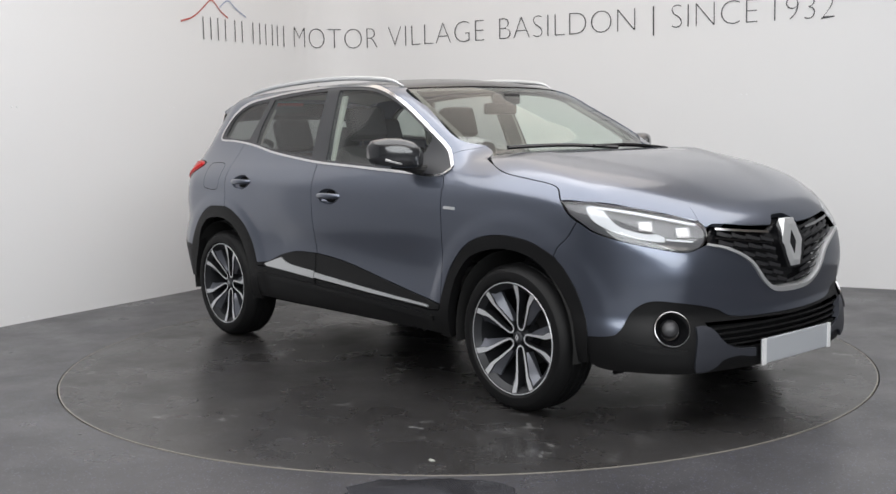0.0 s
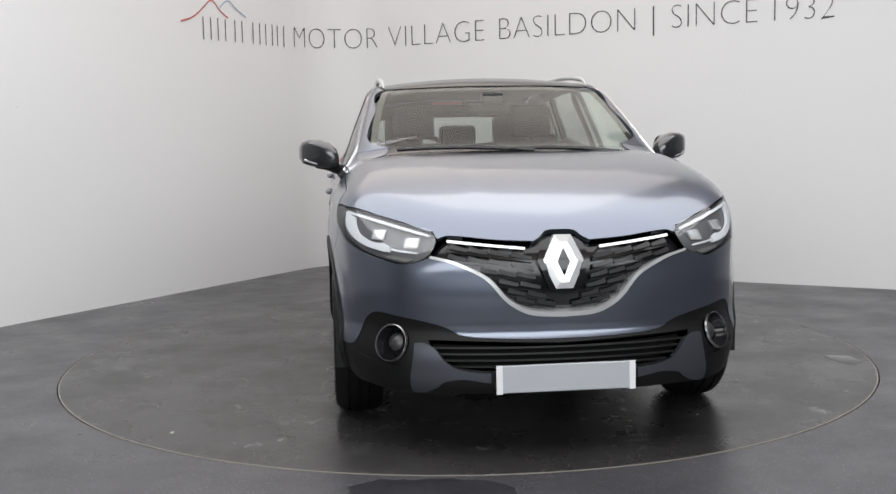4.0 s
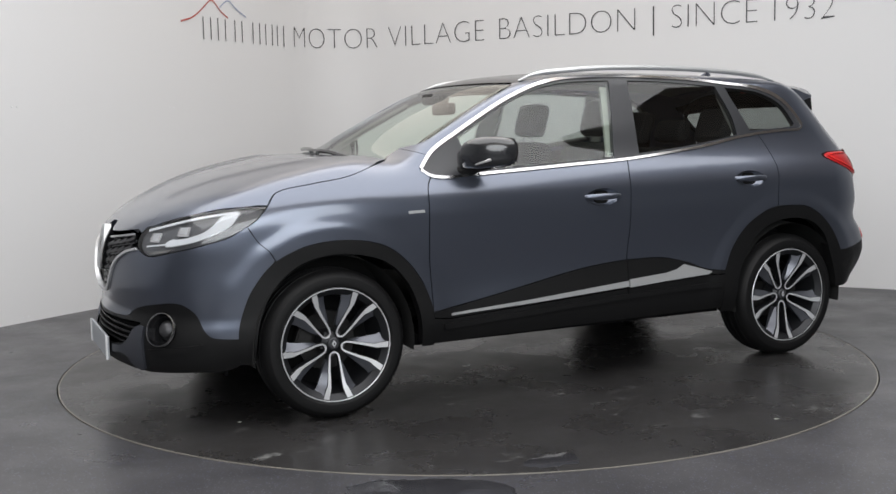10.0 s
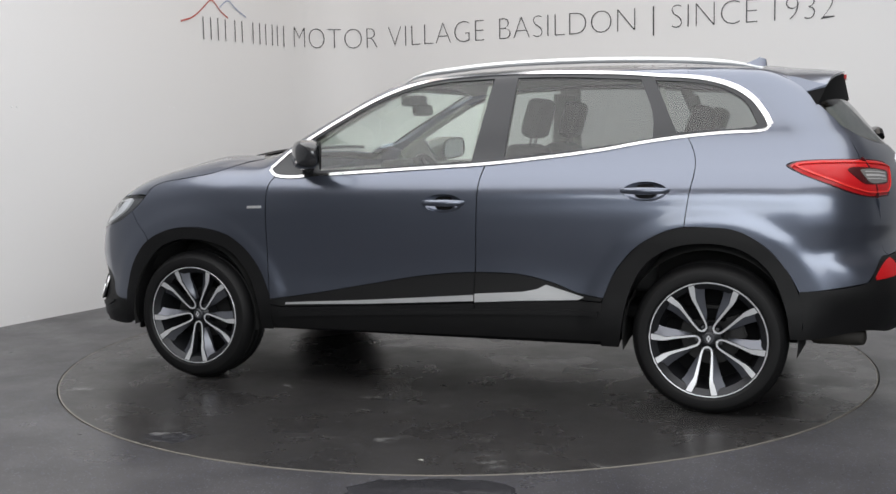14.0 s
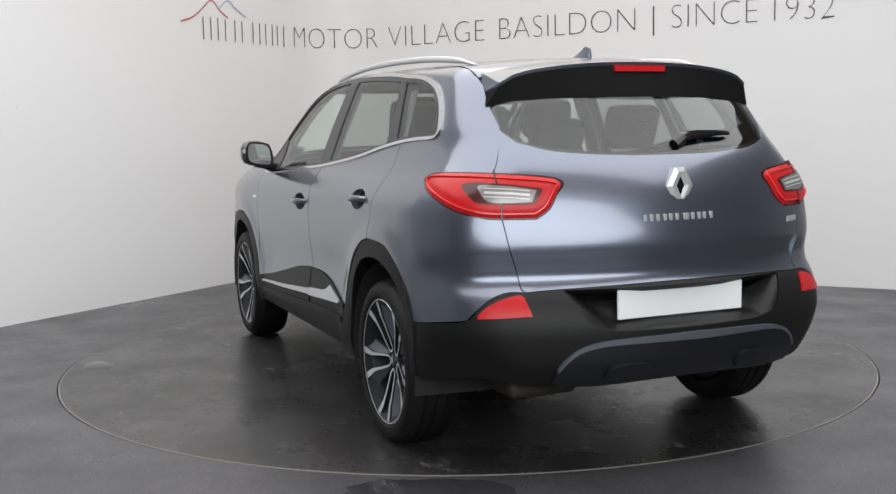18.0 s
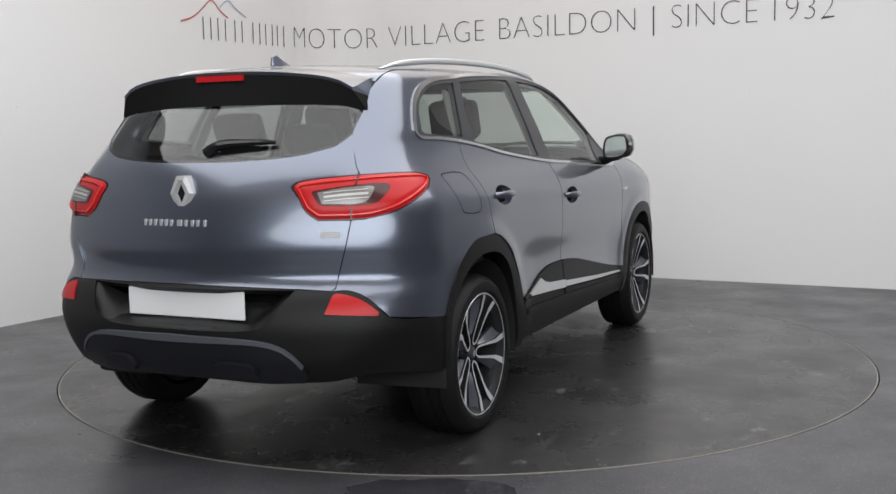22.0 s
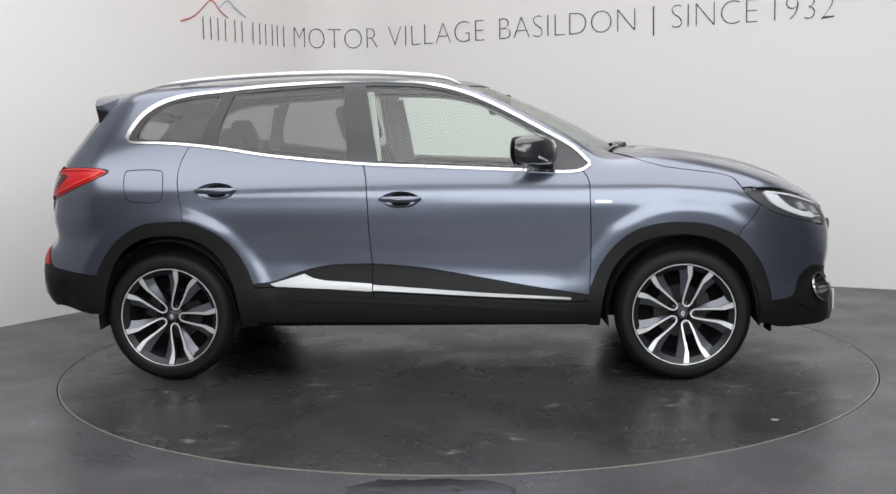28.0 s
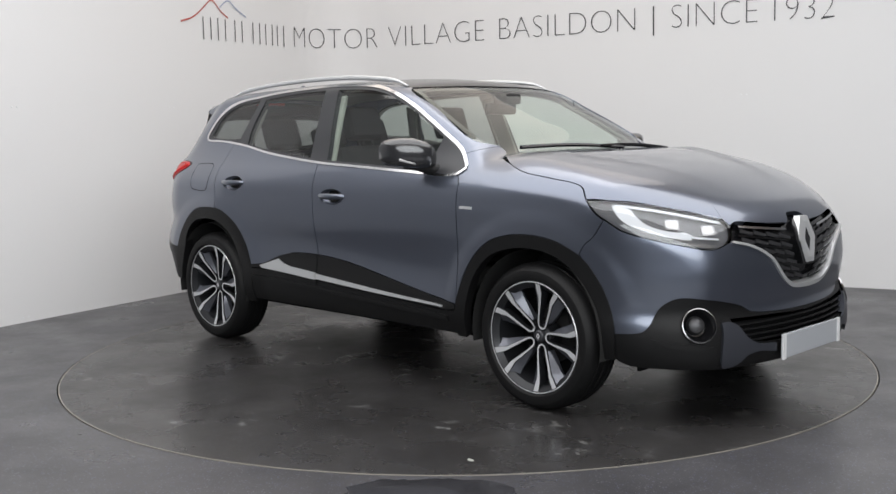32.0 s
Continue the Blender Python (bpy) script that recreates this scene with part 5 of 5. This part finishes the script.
        for g in (1, -1):
            v = []
            for r, t, w, h in arm[1:8]:
                wide = 0.040 * step(r, 0.055, 0.255) + 0.012 * step(r, 0.06, 0.12)
                t0 = t + w / 2 - 0.0005
                v += [put(r, g * t0, h - 0.005), put(r, g * (t0 + wide), h - 0.018 - 0.010 * step(r, 0.08, 0.2)), put(r, g * (t0 + wide * 0.8), h - 0.05), put(r, g * t0, h - 0.045)]
            m = len(v) // 4
            f = [(i * 4 + j, i * 4 + (j + 1) % 4, i * 4 + 4 + (j + 1) % 4, i * 4 + 4 + j) for i in range(m - 1) for j in range(4)]
            part("spoke_flank", bm_of(at(v), f + [(0, 1, 2, 3), tuple(4 * m - 4 + j for j in range(4))]), wheel, "grey painted spoke flank", ALLOY_DARK, 20)


def build_mirror(s):
    rings = []
    # sections from the inner end outwards: y, x centre, half depth, z low, z high
    for y, xc, d, z0, z1 in ((0.842, 0.645, 0.030, 1.110, 1.160), (0.856, 0.634, 0.062, 1.098, 1.196), (0.895, 0.612, 0.084, 1.095, 1.232), (0.945, 0.584, 0.088, 1.100, 1.247),
                             (0.995, 0.555, 0.082, 1.108, 1.246), (1.032, 0.530, 0.064, 1.120, 1.236), (1.050, 0.514, 0.032, 1.145, 1.210)):
        ring = []
        for i in range(24):
            w = 2 * math.pi * i / 24
            c, q = math.cos(w), math.sin(w)
            e = 0.62
            cx, cz = math.copysign(abs(c) ** e, c), math.copysign(abs(q) ** e, q)
            px = xc + d * (cx if cx > 0 else cx * 0.75) - 0.0
            ring.append((px, y * s, (z0 + z1) / 2 + (z1 - z0) / 2 * cz))
        rings.append(ring)
    v = [p for r in rings for p in r]
    f = [(i * 24 + j, i * 24 + (j + 1) % 24, i * 24 + 24 + (j + 1) % 24, i * 24 + 24 + j) for i in range(len(rings) - 1) for j in range(24)]
    f += [tuple(range(24)), tuple((len(rings) - 1) * 24 + j for j in range(24))]
    m = part("door_mirror", bm_of(v, f), car, "dark gloss door mirror", CAP, 60)
    g = [(0.876, 1.116), (0.884, 1.212), (0.945, 1.232), (1.012, 1.228), (1.026, 1.155), (0.99, 1.116)]
    g = spline(np.array(g), True, 0.01, ())
    part("mirror_glass", bm_of([(0.513 - 0.52 * (y - 0.95), y * s, z) for y, z in g], [tuple(range(len(g)))]), m, "mirror glass", MIRROR)
    rim = [(0.512 - 0.52 * (y - 0.95), y * s, z) for y, z in g]
    v, f = tube(rim, 0.006, 6, True)
    part("mirror_rim", bm_of(v, f), m, "black mirror rim", PLASTIC)
    # lower shell and foot
    pts = [(0.66, 0.805 * s, 1.085), (0.635, 0.85 * s, 1.090), (0.60, 0.90 * s, 1.105), (0.57, 0.96 * s, 1.112)]
    v, f = tube(spline(pts, False, 0.02), 0.026, 10, taper=lambda u: 1.15 - 0.5 * u)
    part("mirror_foot", bm_of(v, f), m, "black mirror foot", PLASTIC)
    v, f = tube(spline([(0.655, 0.90 * s, 1.118), (0.645, 0.96 * s, 1.124), (0.605, 1.02 * s, 1.142)], False, 0.02), 0.007, 6)
    part("mirror_indicator", bm_of(v, f), m, "slim side indicator", CLEAR_BAR)


def rounded(x0, x1, y0, y1, z0, z1, r, m=None):
    bm = bmesh.new()
    box(bm, x0, x1, y0, y1, z0, z1, m)
    bmesh.ops.bevel(bm, geom=bm.edges[:], offset=r, segments=3, affect="EDGES", profile=0.6)
    return bm


def build_under():
    bm = bmesh.new()
    box(bm, -1.68, 1.86, -0.50, 0.50, 0.295, 0.34)
    box(bm, -0.90, 0.90, -0.79, 0.79, 0.275, 0.33)
    part("underbody", bm, car, "dark underbody", DARK)
    for x in (1.323, -1.323):
        for s in (1, -1):
            n = 24
            v = []
            for i in range(n + 1):
                w = math.pi * (i / n) * 1.10 - 0.05 * math.pi
                for y in (0.50, 0.885):
                    v.append((x + 0.405 * math.cos(w) * (0.93 if y > 0.8 else 1), y * s, 0.338 + 0.43 * math.sin(w) * (0.93 if y > 0.8 else 1)))
            f = [(2 * i, 2 * i + 1, 2 * i + 3, 2 * i + 2) for i in range(n)]
            part("wheel_liner", bm_of(v, f + [tuple(range(0, 2 * n + 2, 2))]), car, "black wheel arch liner", LINER)
    part("exhaust_silencer", rounded(-1.98, -1.74, 0.34, 0.62, 0.29, 0.37, 0.035), car, "dull brownish exhaust silencer", RUSTY)
    v, f = tube([(-1.323, -0.70, 0.30), (-1.36, -0.3, 0.27), (-1.36, 0.3, 0.27), (-1.323, 0.70, 0.30)], 0.04, 10)
    part("rear_axle", bm_of(v, f), car, "dark rear axle beam", DARK)
    for s in (1, -1):
        bm = bmesh.new()
        box(bm, 1.775, 1.790, s * 0.66 - 0.06, s * 0.66 + 0.06, 0.222, 0.29)
        part("air_deflector", bm, car, "small black air deflector", DARK)


def build_cabin():
    def seat(x, y):
        ob = part("front_seat", rounded(x - 0.25, x + 0.27, y - 0.25, y + 0.25, 0.50, 0.66, 0.05), car, "dark grey cloth front seat", CLOTH)
        lean = Matrix.Translation((x - 0.22, y, 0.60)) @ Matrix.Rotation(radians(-16), 4, "Y")
        part("seat_back", rounded(-0.06, 0.07, -0.24, 0.24, 0.0, 0.62, 0.055, lean), ob, mat=CLOTH)
        part("head_restraint", rounded(-0.045, 0.05, -0.13, 0.13, 0.66, 0.86, 0.045, lean), ob, mat=CLOTH)
        for d in (-0.05, 0.05):
            v, f = tube([lean @ Vector((0, d, 0.6)), lean @ Vector((0, d, 0.7))], 0.006, 6)
            part("restraint_post", bm_of(v, f), ob, mat=STEEL)
    seat(0.0, 0.37)
    seat(0.0, -0.37)
    bench = part("rear_bench", rounded(-1.05, -0.62, -0.62, 0.62, 0.50, 0.68, 0.05), car, "dark grey rear bench seat", CLOTH)
    lean = Matrix.Translation((-0.98, 0, 0.62)) @ Matrix.Rotation(radians(-20), 4, "Y")
    part("seat_back", rounded(-0.06, 0.06, -0.62, 0.62, 0.0, 0.56, 0.05, lean), bench, mat=CLOTH)
    for y in (-0.38, 0.0, 0.38):
        h = 0.80 if y else 0.74
        part("head_restraint", rounded(-0.045, 0.045, y - 0.13, y + 0.13, 0.60, h, 0.045, lean), bench, mat=CLOTH)
    dash = part("dashboard", rounded(0.55, 1.02, -0.70, 0.70, 0.62, 1.075, 0.07), car, "dark soft dashboard", PLASTIC)
    part("dial_hood", rounded(0.52, 0.72, -0.54, -0.20, 1.02, 1.115, 0.04), dash, mat=PLASTIC)
    tilt = Matrix.Translation((0.43, -0.37, 0.97)) @ Matrix.Rotation(radians(-62), 4, "Y")
    ring = [tilt @ Vector((0.185 * math.cos(w), 0.185 * math.sin(w), 0)) for w in np.linspace(0, 2 * math.pi, 40, False)]
    v, f = tube(ring, 0.015, 8, True)
    wheel = part("steering_wheel", bm_of(v, f), car, "black steering wheel", PLASTIC)
    bm = rounded(-0.07, 0.07, -0.07, 0.07, -0.03, 0.02, 0.02, tilt)
    part("wheel_boss", bm, wheel, mat=PLASTIC)
    for w in (0, math.pi, -math.pi / 2):
        v, f = tube([tilt @ Vector((0.05 * math.sin(w + 1.57), 0.05 * math.cos(w + 1.57), 0)), tilt @ Vector((0.18 * math.sin(w + 1.57), 0.18 * math.cos(w + 1.57), 0))], 0.014, 6)
        part("wheel_spoke", bm_of(v, f), wheel, mat=PLASTIC)
    part("rear_view_mirror", rounded(0.33, 0.37, -0.12, 0.12, 1.365, 1.43, 0.02), car, "black interior mirror", PLASTIC)
    part("sensor_box", rounded(0.34, 0.46, -0.06, 0.06, 1.42, 1.48, 0.02), car, "black sensor housing", PLASTIC)
    # pale headlining under the roof, pale pillar trims, floor and door linings
    panel("headlining", car, LINING, "T", [(0.24, 0.54), (0.24, -0.54), (-1.60, -0.52), (-1.60, 0.52)], lift=-0.035, edge=0, gap=0.08, label="pale grey headlining")
    part("cabin_floor", rounded(-1.95, 0.95, -0.74, 0.74, 0.40, 0.46, 0.02), car, "black cabin floor", DARK)
    part("load_cover", rounded(-1.90, -1.20, -0.60, 0.60, 0.98, 1.0, 0.008), car, "black load cover", CLOTH)
    for s in (1, -1):
        panel("door_lining", car, PLASTIC, "S", [(0.80, 0.50), (0.80, 1.045), (-0.29, 1.095), (-1.2, 1.20), (-1.55, 1.22), (-1.55, 0.9), (-1.2, 0.88), (-0.85, 0.50)], side=s, lift=-0.07, edge=0, gap=0.08, label="dark door lining")
        for a, b, w in (((0.80, 1.16), (0.30, 1.46), 0.05), ((-0.262, 1.115), (-0.315, 1.50), 0.13), ((-1.13, 1.20), (-1.06, 1.46), 0.07)):
            band("pillar_trim", car, LINING, "S", [a, ((a[0] + b[0]) / 2, (a[1] + b[1]) / 2 + 0.01), b], w, -0.035, s, edge=0.05, label="pale grey pillar trim")


for x in (1.323, -1.323):
    for s in (1, -1):
        build_wheel(x, s)
for s in (1, -1):
    build_mirror(s)
build_under()
build_cabin()
# ---- lettering on the wall, fixings, water on the floor ----
def on_wall(s, z, depth):
    p = along_wall(s, depth)
    return (p.x, p.y, z)


def build_lettering():
    sign = tagged(new("wall_lettering"), "thin dark grey capital lettering along the white wall", "sign")
    font_ob = new("font_source", bpy.data.curves.new("font_source", "FONT"))
    for text, s0, s1 in (("MOTOR", -0.026, 0.867), ("VILLAGE", 0.989, 2.010), ("BASILDON", 2.160, 3.429), ("SINCE", 3.739, 4.440), ("1932", 4.569, 5.023)):
        data = font_ob.data
        data.body, data.size, data.offset, data.resolution_u = text, 0.262, -0.0082, 4
        bpy.context.view_layer.update()
        me = font_ob.evaluated_get(bpy.context.evaluated_depsgraph_get()).to_mesh()
        v = np.array([tuple(p.co) for p in me.vertices])
        faces = [tuple(p.vertices) for p in me.polygons]
        font_ob.evaluated_get(bpy.context.evaluated_depsgraph_get()).to_mesh_clear()
        lo, hi = v.min(0), v.max(0)
        u = (v[:, 0] - lo[0]) / (hi[0] - lo[0])
        w = 2.094 + (v[:, 1] - 0.0) / (hi[1] - max(0, lo[1])) * 0.186
        front = [on_wall(s0 + (s1 - s0) * a, b, 0.006) for a, b in zip(u, w)]
        part("word", mesh_of("word", front, faces, INK, smooth=False), sign)
    bpy.data.objects.remove(font_ob)
    # the first name of the line, as plain bars of its height
    for a, b in ((-1.240, -1.100), (-1.072, -0.915), (-0.876, -0.690), (-0.636, -0.465), (-0.437, -0.322), (-0.296, -0.142)):
        m = (a + b) / 2
        for q in (m - 0.045, m + 0.045):
            bm = bm_of([on_wall(q - 0.005, 2.094, 0.006), on_wall(q + 0.005, 2.094, 0.006), on_wall(q + 0.005, 2.28, 0.006), on_wall(q - 0.005, 2.28, 0.006)], [(0, 1, 2, 3)])
            part("letter_bar", bm, sign, mat=INK)
    bm = bm_of([on_wall(q, z, 0.006) for q, z in ((3.582, 2.046), (3.594, 2.046), (3.594, 2.29), (3.582, 2.29))], [(0, 1, 2, 3)])
    part("divider_bar", bm, sign, mat=INK)
    # peaks above the line
    for mat, pts, lab in ((RED_INK, [(-1.475, 2.222), (-1.343, 2.262), (-1.24, 2.328), (-1.127, 2.418), (-1.086, 2.42), (-1.001, 2.342), (-0.912, 2.292)], "thin red peak line"),
                          (BLUE_INK, [(-1.013, 2.369), (-0.932, 2.43), (-0.889, 2.436), (-0.807, 2.379), (-0.679, 2.316)], "thin pale blue peak line")):
        q = spline(np.array(pts), False, 0.03)
        up = [on_wall(a, b + 0.007, 0.006) for a, b in q]
        dn = [on_wall(a, b - 0.007, 0.006) for a, b in q]
        n = len(q)
        part("peak_line", bm_of(up + dn, [(i, i + 1, n + i + 1, n + i) for i in range(n - 1)]), sign, lab, mat)


def build_small():
    # pairs of small fixings on the wall
    first = None
    for s, z in ((-3.087, 1.509), (-1.615, 1.522), (2.848, 1.523), (4.339, 1.531), (-3.103, 0.038), (-1.63, 0.04)):
        p = along_wall(s, 0.002)
        q = along_wall(s, 1.0)
        m = Matrix.Translation((p.x, p.y, z)) @ Vector((q.x - p.x, q.y - p.y, 0)).to_track_quat("Z", "Y").to_matrix().to_4x4()
        if first is None:
            first = tagged(new("wall_fixing"), "pair of tiny white screw caps on the wall", "screw cap", group="screw caps on the wall")
            for d in (-0.022, 0.022):
                v, f = spin([(0.0, 0.004), (0.005, 0.003), (0.007, 0.0)], "Z", 10, (d, 0, 0))
                part("screw_cap", bm_of(v, f, 1e-5), first, mat=WHITE_PLATE)
            first.matrix_world = m
        else:
            copy_thing(first, m)
    # shallow water lying on the floor before the table, and on the table itself
    def film(points, z, seed):
        rng = random.Random(seed)
        q = spline(np.array(points), True, 0.03, ())
        q = q + np.array([(rng.uniform(-0.02, 0.02), rng.uniform(-0.012, 0.012)) for _ in q])
        n = len(q)
        c = q.mean(0)
        v = [(a, b, z) for a, b in q] + [(c[0] + (a - c[0]) * 1.03, c[1] + (b - c[1]) * 1.03, 0.0006) for a, b in q]
        return bm_of(v, [tuple(range(n))] + [(i, (i + 1) % n, n + (i + 1) % n, n + i) for i in range(n)])
    tagged(part("puddle", film([(-0.42, -2.43), (-0.37, -2.285), (-0.12, -2.272), (0.08, -2.30), (0.15, -2.44), (0.0, -2.56), (-0.3, -2.55)], 0.0014, 3), mat=WATER),
           "thin film of water on the dark floor", "puddle", kind="stuff")
    for x, y, r in ((1.437, -1.460, 0.020), (-0.518, 1.979, 0.014), (-1.447, -0.970, 0.010), (1.556, 0.844, 0.010)):
        q = [(x + r * k * math.cos(w), y + r * 0.6 * k * math.sin(w)) for w, k in ((0.2, 1.0), (1.4, 0.7), (2.5, 1.1), (3.9, 0.8), (5.2, 1.0))]
        part("pale_chip", bm_of([(a, b, 0.0022) for a, b in q] + [(a, b, 0.0) for a, b in q], [(0, 1, 2, 3, 4)] + [(i, (i + 1) % 5, 5 + (i + 1) % 5, 5 + i) for i in range(5)]), turntable, "small pale chip of debris", LINING)
    part("wet_patch", film([(0.52, 1.96), (0.55, 2.06), (0.72, 2.05), (0.73, 1.97), (0.64, 1.93)], 0.0012, 10), turntable, "shallow puddle", WATER)


build_lettering()
build_small()
def motions():
    spin_rows = [(t, pose(0, 0, 0, 0, 0, a)) for t, a in TURN]
    walk(turntable, spin_rows)
    walk(car, [(t, m @ pose(*CAR_AT)) for t, m in spin_rows])


motions()
